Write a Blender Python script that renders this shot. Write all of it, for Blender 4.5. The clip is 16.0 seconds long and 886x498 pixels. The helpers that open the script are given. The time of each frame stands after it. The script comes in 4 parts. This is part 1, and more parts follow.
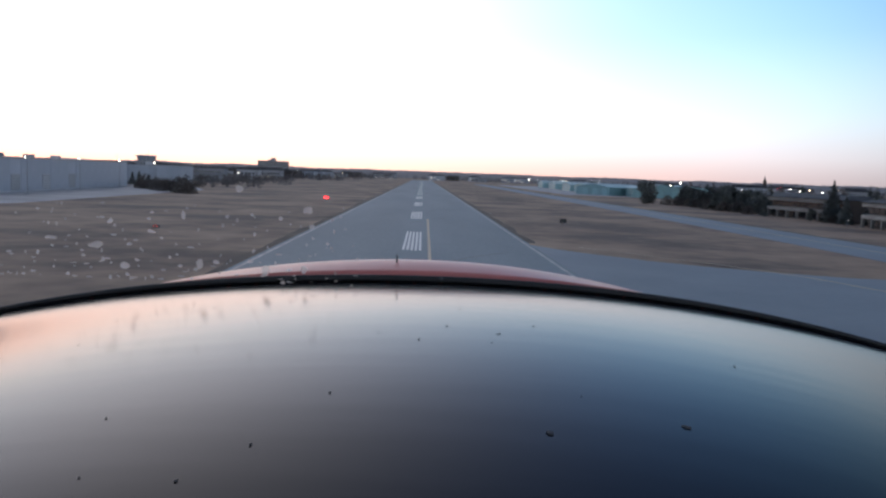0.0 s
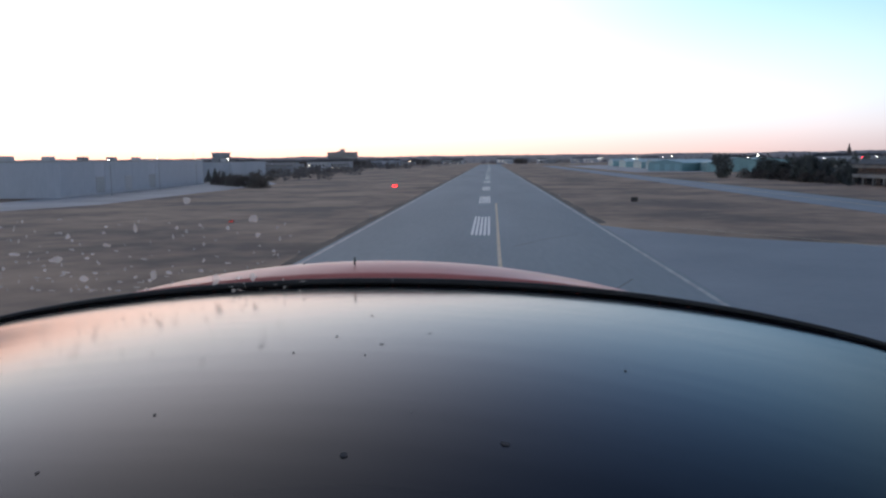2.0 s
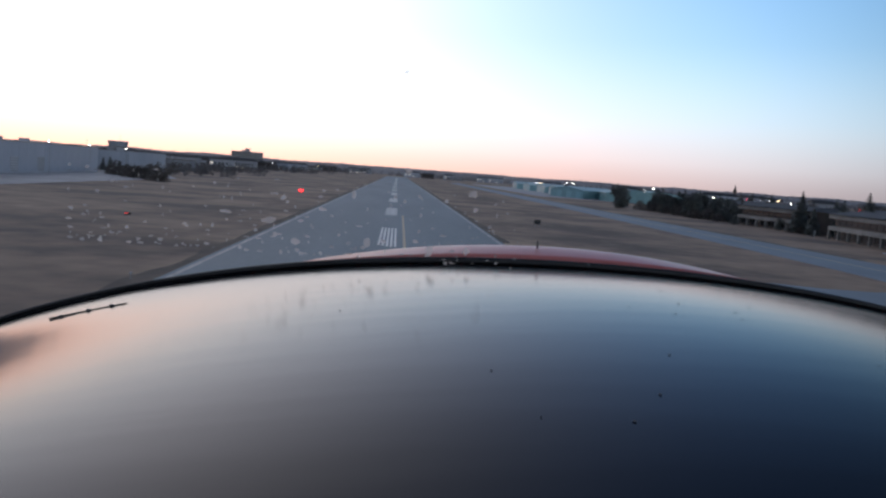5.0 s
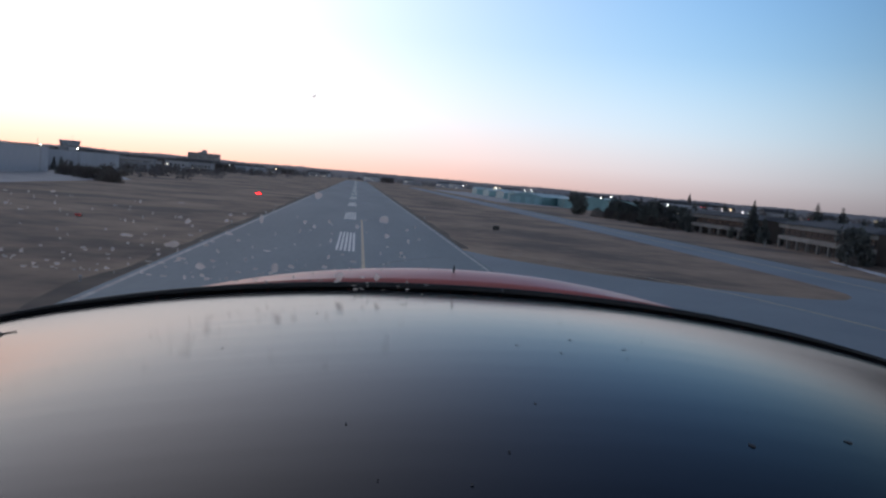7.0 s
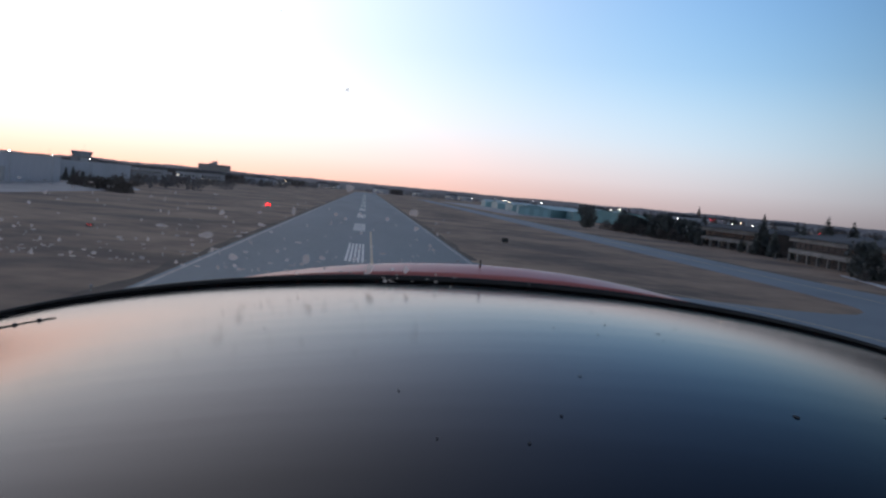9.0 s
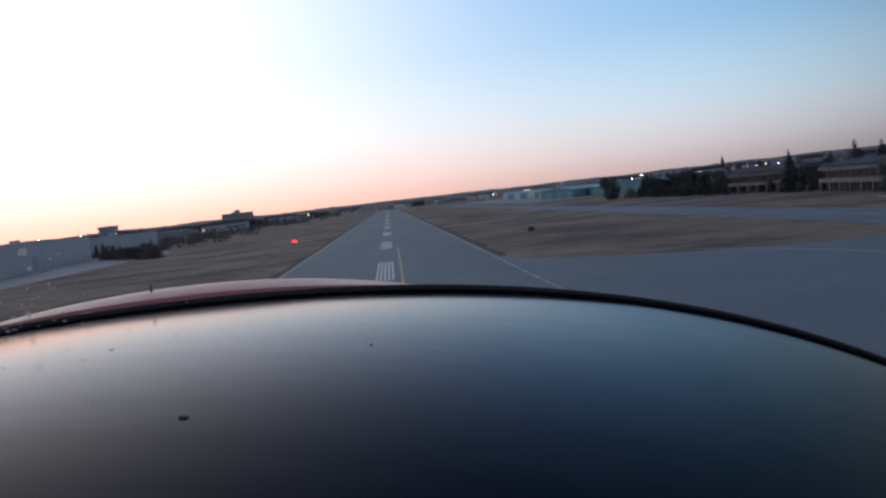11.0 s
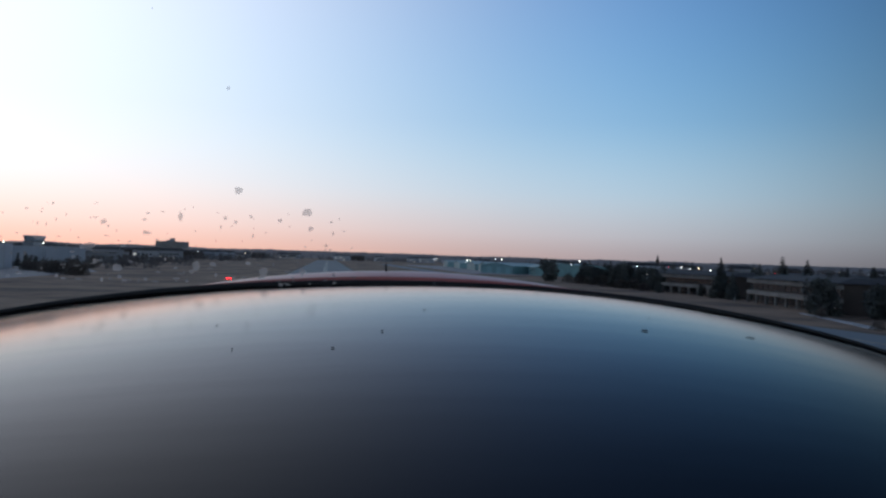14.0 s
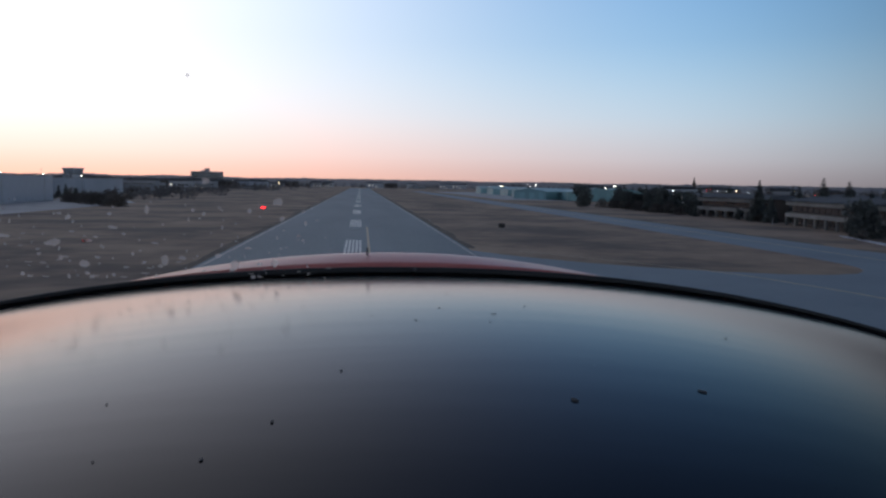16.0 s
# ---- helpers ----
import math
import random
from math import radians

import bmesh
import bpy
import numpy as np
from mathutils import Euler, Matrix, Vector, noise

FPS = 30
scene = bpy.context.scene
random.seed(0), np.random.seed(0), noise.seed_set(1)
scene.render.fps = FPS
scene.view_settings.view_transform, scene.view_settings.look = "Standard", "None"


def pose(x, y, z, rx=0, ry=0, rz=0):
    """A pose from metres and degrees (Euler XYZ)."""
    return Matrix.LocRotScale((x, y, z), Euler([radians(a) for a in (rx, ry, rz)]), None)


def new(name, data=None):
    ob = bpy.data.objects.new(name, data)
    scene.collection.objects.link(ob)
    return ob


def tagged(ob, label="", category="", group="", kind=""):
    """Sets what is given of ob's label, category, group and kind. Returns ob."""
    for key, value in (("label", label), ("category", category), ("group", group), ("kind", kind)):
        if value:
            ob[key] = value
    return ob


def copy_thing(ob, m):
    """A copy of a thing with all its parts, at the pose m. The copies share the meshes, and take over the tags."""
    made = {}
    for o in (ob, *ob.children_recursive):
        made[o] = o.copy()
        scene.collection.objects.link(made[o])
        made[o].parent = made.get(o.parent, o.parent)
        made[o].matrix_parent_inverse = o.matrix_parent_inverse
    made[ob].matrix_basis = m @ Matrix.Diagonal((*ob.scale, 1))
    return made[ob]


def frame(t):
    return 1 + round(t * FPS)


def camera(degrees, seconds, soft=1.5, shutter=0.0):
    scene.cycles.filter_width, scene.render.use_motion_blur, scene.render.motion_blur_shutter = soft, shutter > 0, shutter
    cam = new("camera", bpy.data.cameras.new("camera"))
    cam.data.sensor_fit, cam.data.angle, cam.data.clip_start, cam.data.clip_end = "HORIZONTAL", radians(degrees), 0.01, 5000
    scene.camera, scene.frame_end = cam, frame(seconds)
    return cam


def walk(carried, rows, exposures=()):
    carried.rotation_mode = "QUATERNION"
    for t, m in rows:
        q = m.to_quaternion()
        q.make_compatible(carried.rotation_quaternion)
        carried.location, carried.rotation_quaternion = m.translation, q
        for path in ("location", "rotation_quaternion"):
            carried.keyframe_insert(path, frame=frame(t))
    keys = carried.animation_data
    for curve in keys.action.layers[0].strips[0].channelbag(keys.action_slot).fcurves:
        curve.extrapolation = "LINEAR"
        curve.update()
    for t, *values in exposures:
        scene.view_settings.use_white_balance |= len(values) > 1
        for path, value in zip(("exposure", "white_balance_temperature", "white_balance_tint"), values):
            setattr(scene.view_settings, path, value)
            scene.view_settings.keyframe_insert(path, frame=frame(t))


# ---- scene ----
cam = camera(60.5, 16.0, soft=2.5)
# seconds, place in metres, turn in degrees
PATH = [
    (0.0, 0.045, 28.987, 8.391, 84.49, -2.12, -1.53),
    (0.5, 0.171, 28.988, 8.412, 84.23, -0.39, -0.61),
    (1.0, 0.194, 28.991, 8.422, 83.63, -0.29, 1.17),
    (1.5, 0.181, 28.994, 8.420, 83.38, -0.84, 2.90),
    (2.0, 0.246, 28.995, 8.420, 83.28, 0.59, 3.54),
    (2.5, 0.171, 29.003, 8.420, 83.09, -0.47, 3.92),
    (3.0, 0.172, 28.999, 8.413, 83.13, 0.13, 2.69),
    (3.2, 0.271, 28.973, 8.407, 83.27, 2.11, 1.84),
    (5.3, -0.290, 28.950, 8.340, 85.11, -5.60, -4.71),
    (5.5, -0.276, 28.965, 8.331, 86.07, -5.10, -6.41),
    (6.0, -0.071, 29.003, 8.372, 86.48, -2.05, -8.69),
    (6.5, -0.084, 28.990, 8.393, 85.44, -3.01, -7.89),
    (7.0, -0.182, 28.960, 8.396, 85.03, -4.99, -6.44),
    (7.5, -0.098, 28.982, 8.388, 84.70, -3.28, -6.17),
    (8.0, -0.311, 28.956, 8.354, 85.02, -6.85, -6.13),
    (8.5, -0.263, 28.938, 8.358, 85.78, -5.98, -6.20),
    (9.0, -0.214, 28.946, 8.363, 85.88, -5.26, -5.77),
    (9.2, -0.132, 28.964, 8.358, 85.95, -4.00, -5.47),
    (11.3, 0.470, 29.008, 8.334, 86.20, 7.30, -3.90),
    (11.5, 0.490, 29.000, 8.330, 85.83, 7.60, -3.80),
    (12.0, 0.173, 28.975, 8.316, 85.93, 1.56, -3.91),
    (12.5, 0.023, 28.995, 8.276, 88.20, 0.04, -5.28),
    (13.0, -0.129, 28.963, 8.264, 89.56, -2.54, -6.89),
    (13.5, -0.197, 28.946, 8.264, 90.37, -3.35, -8.41),
    (14.0, -0.099, 28.959, 8.262, 90.74, -1.82, -8.64),
    (14.5, 0.002, 28.968, 8.264, 91.41, -1.06, -7.23),
    (15.0, 0.073, 28.985, 8.296, 89.91, -0.02, -5.29),
    (15.5, 0.011, 29.002, 8.367, 86.97, -0.84, -5.27),
    (16.0, -0.008, 29.004, 8.360, 85.14, -1.02, -6.18),
]
walk(cam, [(t, pose(x, y, z, rx, ry, rz)) for t, x, y, z, rx, ry, rz in PATH],
     exposures=[(0.0, 0.69, 6600, 11), (3.2, 0.64, 6580, 11), (5.3, 0.36, 6520, 11), (9.2, 0.17, 6470, 11), (11.5, -0.05, 6380, 10), (12.5, -0.24, 6250, 8), (14.5, -0.34, 5980, 5), (15.3, -0.46, 6130, 8), (16.0, -0.12, 6330, 10)])

# ---- light: clear sky just after sunset, the glow ahead and to the left ----
world = bpy.data.worlds.new("dusk")
scene.world = world
world.use_nodes = True
wn, wl = world.node_tree.nodes, world.node_tree.links


def wmath(op, a, b=None, c=None):
    n = wn.new("ShaderNodeMath")
    n.operation = op
    for k, v in enumerate((a, b, c)):
        if v is None:
            continue
        if isinstance(v, (int, float)):
            n.inputs[k].default_value = v
        else:
            wl.new(v, n.inputs[k])
    return n.outputs[0]


def wtint(value, colour):
    n = wn.new("ShaderNodeVectorMath")
    n.operation = "SCALE"
    n.inputs[0].default_value = colour
    wl.new(value, n.inputs["Scale"])
    return n.outputs[0]


def wadd(a, b):
    n = wn.new("ShaderNodeVectorMath")
    n.operation = "ADD"
    wl.new(a, n.inputs[0])
    wl.new(b, n.inputs[1])
    return n.outputs[0]


# a twilight sky: deep blue overhead, a pink belt on the horizon, and a broad pale glow where the sun has set
SUN_AZ, SUN_EL = radians(-27.0), radians(2.0)
way = wn.new("ShaderNodeTexCoord").outputs["Generated"]
unit = wn.new("ShaderNodeVectorMath")
unit.operation = "NORMALIZE"
wl.new(way, unit.inputs[0])
axes = wn.new("ShaderNodeSeparateXYZ")
wl.new(unit.outputs[0], axes.inputs[0])
height = wmath("MAXIMUM", axes.outputs["Z"], 0.0)
near = wn.new("ShaderNodeVectorMath")
near.operation = "DOT_PRODUCT"
wl.new(unit.outputs[0], near.inputs[0])
near.inputs[1].default_value = (math.sin(SUN_AZ) * math.cos(SUN_EL), math.cos(SUN_AZ) * math.cos(SUN_EL), math.sin(SUN_EL))
facing = wmath("MAXIMUM", near.outputs["Value"], 0.0)
belt = wn.new("ShaderNodeValToRGB")
belt.color_ramp.elements[0].position, belt.color_ramp.elements[0].color = 0.0, (0.262, 0.258, 0.292, 1)
belt.color_ramp.elements[1].position, belt.color_ramp.elements[1].color = 1.0, (0.040, 0.075, 0.139, 1)
for pos, col in ((0.035, (0.490, 0.485, 0.520)), (0.09, (0.490, 0.650, 0.750)), (0.18, (0.225, 0.465, 0.710)), (0.32, (0.136, 0.320, 0.640)), (0.52, (0.089, 0.188, 0.440))):
    belt.color_ramp.elements.new(pos).color = (*col, 1)
belt.color_ramp.interpolation = "B_SPLINE"
wl.new(height, belt.inputs["Fac"])
# bearing from the sunset alone, for the glow that lies flat along the horizon
flat = wn.new("ShaderNodeVectorMath")
flat.operation = "MULTIPLY"
wl.new(unit.outputs[0], flat.inputs[0])
flat.inputs[1].default_value = (1, 1, 0)
flat_unit = wn.new("ShaderNodeVectorMath")
flat_unit.operation = "NORMALIZE"
wl.new(flat.outputs[0], flat_unit.inputs[0])
abeam = wn.new("ShaderNodeVectorMath")
abeam.operation = "DOT_PRODUCT"
wl.new(flat_unit.outputs[0], abeam.inputs[0])
abeam.inputs[1].default_value = (math.sin(SUN_AZ), math.cos(SUN_AZ), 0)
bearing = wmath("MAXIMUM", abeam.outputs["Value"], 0.0)
air = wmath("SUBTRACT", 1.0, wmath("MINIMUM", height, 1.0))
above = wmath("SUBTRACT", 1.0, wmath("MULTIPLY", wmath("POWER", air, 2.0), 0.97))
haze = wmath("MULTIPLY", wmath("MULTIPLY", wmath("POWER", bearing, 6.1), wmath("POWER", air, 1.2)), above)
tight = wmath("MULTIPLY", wmath("MULTIPLY", wmath("POWER", facing, 10.7), wmath("POWER", air, 1.0)), above)
ember = wmath("MULTIPLY", wmath("POWER", bearing, 4.5), wmath("POWER", air, 9.4))
amber = wmath("MULTIPLY", wmath("POWER", bearing, 4.0), wmath("POWER", air, 15.0))
shade = wn.new("ShaderNodeMapRange")
shade.interpolation_type = "SMOOTHSTEP"
for key, value in (("From Min", 0.15), ("From Max", 0.70), ("To Min", 0.26), ("To Max", 1.12)):
    shade.inputs[key].default_value = value
wl.new(near.outputs["Value"], shade.inputs["Value"])
dome = wn.new("ShaderNodeVectorMath")
dome.operation = "SCALE"
wl.new(belt.outputs["Color"], dome.inputs[0])
wl.new(shade.outputs[0], dome.inputs["Scale"])
# the low sky round the sunset has lost its blue
warm = wmath("MULTIPLY", wmath("POWER", bearing, 6.0), wmath("POWER", air, 8.0))
loss = wn.new("ShaderNodeMix")
loss.data_type = "VECTOR"
wl.new(warm, loss.inputs["Factor"])
loss.inputs[4].default_value, loss.inputs[5].default_value = (1.0, 1.0, 1.0), (1.0, 0.93, 0.91)
warm_dome = wn.new("ShaderNodeVectorMath")
warm_dome.operation = "MULTIPLY"
wl.new(dome.outputs[0], warm_dome.inputs[0])
wl.new(loss.outputs[1], warm_dome.inputs[1])
arch_glow = wmath("MULTIPLY", wmath("POWER", wmath("MAXIMUM", wmath("MULTIPLY", abeam.outputs["Value"], -1.0), 0.0), 1.5), wmath("POWER", air, 3.0))
total = wadd(wadd(wadd(warm_dome.outputs[0], wtint(haze, (2.58, 2.28, 1.84))), wtint(arch_glow, (1.15, 1.25, 1.45))), wadd(wtint(tight, (0.88, 0.48, 0.27)), wadd(wtint(ember, (0.42, 0.13, 0.05)), wtint(amber, (0.60, 0.225, 0.085)))))
wl.new(total, wn["Background"].inputs["Color"])
wn["Background"].inputs["Strength"].default_value = 1.0

# ---- materials ----
def material(name, base, second=None, scale=1.0, fine=20.0, rough=0.85, metal=0.0, bump=0.0, bump_scale=None, vary=0.0, contrast=(0.35, 0.65), stretch=None):
    """A surface with two scales of variation between two colours, in object space."""
    m = bpy.data.materials.new(name)
    m.use_nodes = True
    n, l = m.node_tree.nodes, m.node_tree.links
    p = n["Principled BSDF"]
    p.inputs["Roughness"].default_value, p.inputs["Metallic"].default_value = rough, metal
    second = second or tuple(c * 0.8 for c in base)
    co = n.new("ShaderNodeTexCoord")
    src = co.outputs["Object"]
    if stretch:
        mp = n.new("ShaderNodeMapping")
        mp.inputs["Scale"].default_value = stretch
        l.new(src, mp.inputs["Vector"])
        src = mp.outputs["Vector"]
    big, small = n.new("ShaderNodeTexNoise"), n.new("ShaderNodeTexNoise")
    for tex, sc, det in ((big, scale, 5), (small, fine, 3)):
        tex.inputs["Scale"].default_value, tex.inputs["Detail"].default_value = sc, det
        l.new(src, tex.inputs["Vector"])
    mixn = n.new("ShaderNodeMath")
    mixn.operation = "MULTIPLY_ADD"
    mixn.inputs[1].default_value = 0.35
    l.new(small.outputs["Fac"], mixn.inputs[0])
    sub = n.new("ShaderNodeMath")
    sub.operation = "SUBTRACT"
    sub.inputs[1].default_value = 0.175
    l.new(big.outputs["Fac"], sub.inputs[0])
    l.new(sub.outputs[0], mixn.inputs[2])
    ramp = n.new("ShaderNodeValToRGB")
    ramp.color_ramp.elements[0].position, ramp.color_ramp.elements[1].position = contrast
    ramp.color_ramp.elements[0].color, ramp.color_ramp.elements[1].color = (*base, 1), (*second, 1)
    l.new(mixn.outputs[0], ramp.inputs["Fac"])
    colour = ramp.outputs["Color"]
    if vary:
        info, hsv = n.new("ShaderNodeObjectInfo"), n.new("ShaderNodeHueSaturation")
        rng = n.new("ShaderNodeMapRange")
        rng.inputs["To Min"].default_value, rng.inputs["To Max"].default_value = 1 - vary, 1 + vary
        l.new(info.outputs["Random"], rng.inputs["Value"])
        l.new(rng.outputs[0], hsv.inputs["Value"])
        l.new(colour, hsv.inputs["Color"])
        colour = hsv.outputs["Color"]
    l.new(colour, p.inputs["Base Color"])
    if bump:
        b, bt = n.new("ShaderNodeBump"), n.new("ShaderNodeTexNoise")
        bt.inputs["Scale"].default_value, bt.inputs["Detail"].default_value = bump_scale or fine, 4
        l.new(src, bt.inputs["Vector"])
        b.inputs["Strength"].default_value, b.inputs["Distance"].default_value = bump, 0.05
        l.new(bt.outputs["Fac"], b.inputs["Height"])
        l.new(b.outputs["Normal"], p.inputs["Normal"])
    return m


def dull(m, level):
    m.node_tree.nodes["Principled BSDF"].inputs["Specular IOR Level"].default_value = level
    return m


def index(m, ior):
    m.node_tree.nodes["Principled BSDF"].inputs["IOR"].default_value = ior
    return m


def glow(name, colour, strength):
    m = bpy.data.materials.new(name)
    m.use_nodes = True
    p = m.node_tree.nodes["Principled BSDF"]
    p.inputs["Base Color"].default_value = (*colour, 1)
    p.inputs["Emission Color"].default_value = (*colour, 1)
    p.inputs["Emission Strength"].default_value = strength
    return m


M = {
    "grass": material("dry_grass", (0.124, 0.087, 0.066), (0.365, 0.252, 0.172), 0.045, 0.30, 0.95, bump=0.6, bump_scale=3.0, contrast=(0.36, 0.66)),
    "asphalt": material("worn_asphalt", (0.140, 0.181, 0.202), (0.202, 0.252, 0.278), 0.05, 1.4, 0.75, bump=0.2, bump_scale=8.0, stretch=(1.6, 0.22, 1), contrast=(0.25, 0.75)),
    "taxi": material("taxiway_asphalt", (0.164, 0.198, 0.228), (0.220, 0.260, 0.290), 0.07, 1.5, 0.75, bump=0.2, bump_scale=8.0, contrast=(0.25, 0.75)),
    "apron": material("pale_concrete", (0.30, 0.30, 0.30), (0.40, 0.40, 0.41), 0.08, 2.0, 0.8),
    "paint": material("worn_white_paint", (0.78, 0.78, 0.76), (0.48, 0.48, 0.47), 0.9, 5.0, 0.6, contrast=(0.45, 0.75)),
    "yellow": material("worn_yellow_paint", (0.56, 0.43, 0.27), (0.36, 0.30, 0.22), 0.8, 5.0, 0.6),
    "sealer": material("crack_sealer", (0.055, 0.057, 0.060), (0.09, 0.09, 0.095), 0.5, 4.0, 0.6),
    "faded": material("faded_white_paint", (0.42, 0.42, 0.42), (0.26, 0.26, 0.265), 0.5, 4.0, 0.65),
    "soil": material("bare_damp_verge", (0.075, 0.058, 0.046), (0.14, 0.105, 0.078), 0.12, 0.8, 0.95, bump=0.4, bump_scale=3.0),
    "snow": material("old_snow", (0.50, 0.53, 0.58), (0.34, 0.36, 0.39), 0.25, 2.0, 0.7, bump=0.3, bump_scale=2.0),
    "hill": material("bare_woods", (0.145, 0.137, 0.147), (0.225, 0.208, 0.210), 0.012, 0.12, 0.95),
    "conifer": material("conifer_needles", (0.100, 0.108, 0.104), (0.150, 0.158, 0.142), 0.5, 4.0, 0.9, vary=0.25),
    "bark": material("bark", (0.060, 0.050, 0.042), (0.11, 0.095, 0.08), 1.0, 8.0, 0.95, vary=0.2),
    "twig": material("bare_twigs", (0.085, 0.070, 0.060), (0.14, 0.115, 0.095), 1.0, 8.0, 0.95, vary=0.2),
    "scrub": material("dead_scrub", (0.096, 0.084, 0.076), (0.160, 0.138, 0.118), 0.4, 3.0, 0.95, vary=0.25),
    "woods": material("bare_winter_woods", (0.118, 0.108, 0.108), (0.190, 0.175, 0.168), 0.06, 0.8, 0.95),
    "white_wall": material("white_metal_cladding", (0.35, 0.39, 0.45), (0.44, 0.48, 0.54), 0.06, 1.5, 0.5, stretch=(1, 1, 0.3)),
    "grey_wall": material("grey_render_wall", (0.33, 0.345, 0.37), (0.42, 0.435, 0.46), 0.1, 2.0, 0.8, vary=0.35),
    "brown_wall": material("brown_brick_wall", (0.070, 0.056, 0.050), (0.110, 0.088, 0.076), 0.15, 3.0, 0.85, vary=0.3),
    "teal": material("teal_metal_cladding", (0.20, 0.38, 0.40), (0.26, 0.45, 0.465), 0.08, 1.5, 0.45, vary=0.15, stretch=(1, 1, 0.3)),
    "teal_dark": material("teal_metal_roof", (0.12, 0.25, 0.26), (0.16, 0.31, 0.32), 0.08, 1.5, 0.45),
    "roof": material("dark_roofing", (0.034, 0.034, 0.038), (0.058, 0.057, 0.06), 0.2, 3.0, 0.8, vary=0.3),
    "concrete": material("concrete_band", (0.20, 0.19, 0.178), (0.29, 0.275, 0.255), 0.2, 2.5, 0.85),
    "dark_glass": material("dark_window_glass", (0.015, 0.018, 0.022), (0.03, 0.034, 0.04), 0.3, 1.0, 0.15),
    # pale base colour stands in for sky light seen through the tower cab
    "painted_sky_glass": material("window_glass_painted_sky", (0.24, 0.28, 0.32), (0.32, 0.36, 0.40), 0.3, 1.0, 0.12),
    "steel": material("galvanised_steel", (0.28, 0.29, 0.30), (0.38, 0.39, 0.40), 1.0, 8.0, 0.45, metal=0.6),
    "black": material("black_sign_back", (0.012, 0.012, 0.013), (0.03, 0.03, 0.03), 1.0, 6.0, 0.6),
    "orange": material("orange_housing", (0.45, 0.12, 0.03), (0.35, 0.10, 0.03), 1.0, 6.0, 0.6),
    "cowl": index(material("glossy_dark_paint", (0.006, 0.007, 0.010), (0.010, 0.011, 0.015), 0.8, 6.0, 0.13, bump=0.006, bump_scale=5.0, stretch=(0.7, 5.0, 1.0)), 1.22),
    "rubber": material("black_rubber", (0.006, 0.006, 0.007), (0.012, 0.012, 0.013), 6.0, 60.0, 0.55),
    "nose": dull(material("faded_red_paint", (0.56, 0.185, 0.165), (0.47, 0.150, 0.135), 4.0, 30.0, 0.30), 0.07),
    "grey_paint": material("grey_panel_paint", (0.10, 0.10, 0.105), (0.14, 0.14, 0.145), 3.0, 20.0, 0.42),
    "bug": material("dried_insect_specks", (0.03, 0.03, 0.032), (0.06, 0.06, 0.062), 20.0, 90.0, 0.9),
    "dirt": material("dried_windshield_dirt", (0.62, 0.58, 0.55), (0.74, 0.70, 0.67), 20.0, 90.0, 0.9),
    "lamp_white": glow("lamp_white", (1.0, 0.93, 0.80), 14.0),
    "lamp_warm": glow("lamp_warm", (1.0, 0.70, 0.38), 9.0),
    "lamp_red": glow("lamp_red", (1.0, 0.016, 0.022), 9.0),
    "lamp_dim_red": glow("lamp_dim_red", (1.0, 0.06, 0.06), 2.0),
    "window_lit": glow("lit_window", (1.0, 0.90, 0.74), 0.7),
}


# ---- builders ----
def thing(name, at=None, label="", category="", group="", kind=""):
    ob = new(name)
    ob.matrix_basis = at or Matrix()
    return tagged(ob, label, category, group, kind)


def as_mesh(name, bm, mat, smooth=False):
    me = bpy.data.meshes.new(name)
    bm.normal_update()
    bm.to_mesh(me)
    bm.free()
    me.materials.append(mat)
    if smooth:
        me.polygons.foreach_set("use_smooth", [True] * len(me.polygons))
    return me


def part(name, bm, mat, parent, label="", smooth=False, kind=""):
    ob = new(name, as_mesh(name, bm, mat, smooth))
    ob.parent = parent
    return tagged(ob, label, kind=kind)


def shared(name, me, parent, m):
    ob = new(name, me)
    ob.parent = parent
    ob.matrix_basis = m
    return ob


def solo(name, bm, mat, label, category="", group="", kind="", smooth=False):
    return tagged(new(name, as_mesh(name, bm, mat, smooth)), label, category, group, kind)


def add_box(bm, x0, x1, y0, y1, z0, z1, bevel=0.0):
    vs = [bm.verts.new((x, y, z)) for z in (z0, z1) for y in (y0, y1) for x in (x0, x1)]
    for f in ((0, 2, 3, 1), (4, 5, 7, 6), (0, 1, 5, 4), (2, 6, 7, 3), (0, 4, 6, 2), (1, 3, 7, 5)):
        bm.faces.new([vs[i] for i in f])
    if bevel:
        bmesh.ops.bevel(bm, geom=[e for e in bm.edges if all(v in vs for v in e.verts)], offset=bevel, segments=1, affect="EDGES")
    return bm


def box(x0, x1, y0, y1, z0, z1, bevel=0.0):
    return add_box(bmesh.new(), x0, x1, y0, y1, z0, z1, bevel)


def tube(bm, a, b, ra, rb, sides=6):
    a, b = Vector(a), Vector(b)
    q = (b - a).to_track_quat("Z", "Y")
    rings = []
    for c, r in ((a, ra), (b, rb)):
        rings.append([bm.verts.new(c + q @ Vector((r * math.cos(2 * math.pi * i / sides), r * math.sin(2 * math.pi * i / sides), 0))) for i in range(sides)])
    for i in range(sides):
        j = (i + 1) % sides
        bm.faces.new((rings[0][i], rings[0][j], rings[1][j], rings[1][i]))
    bm.faces.new(rings[1])
    bm.faces.new(rings[0][::-1])
    return bm


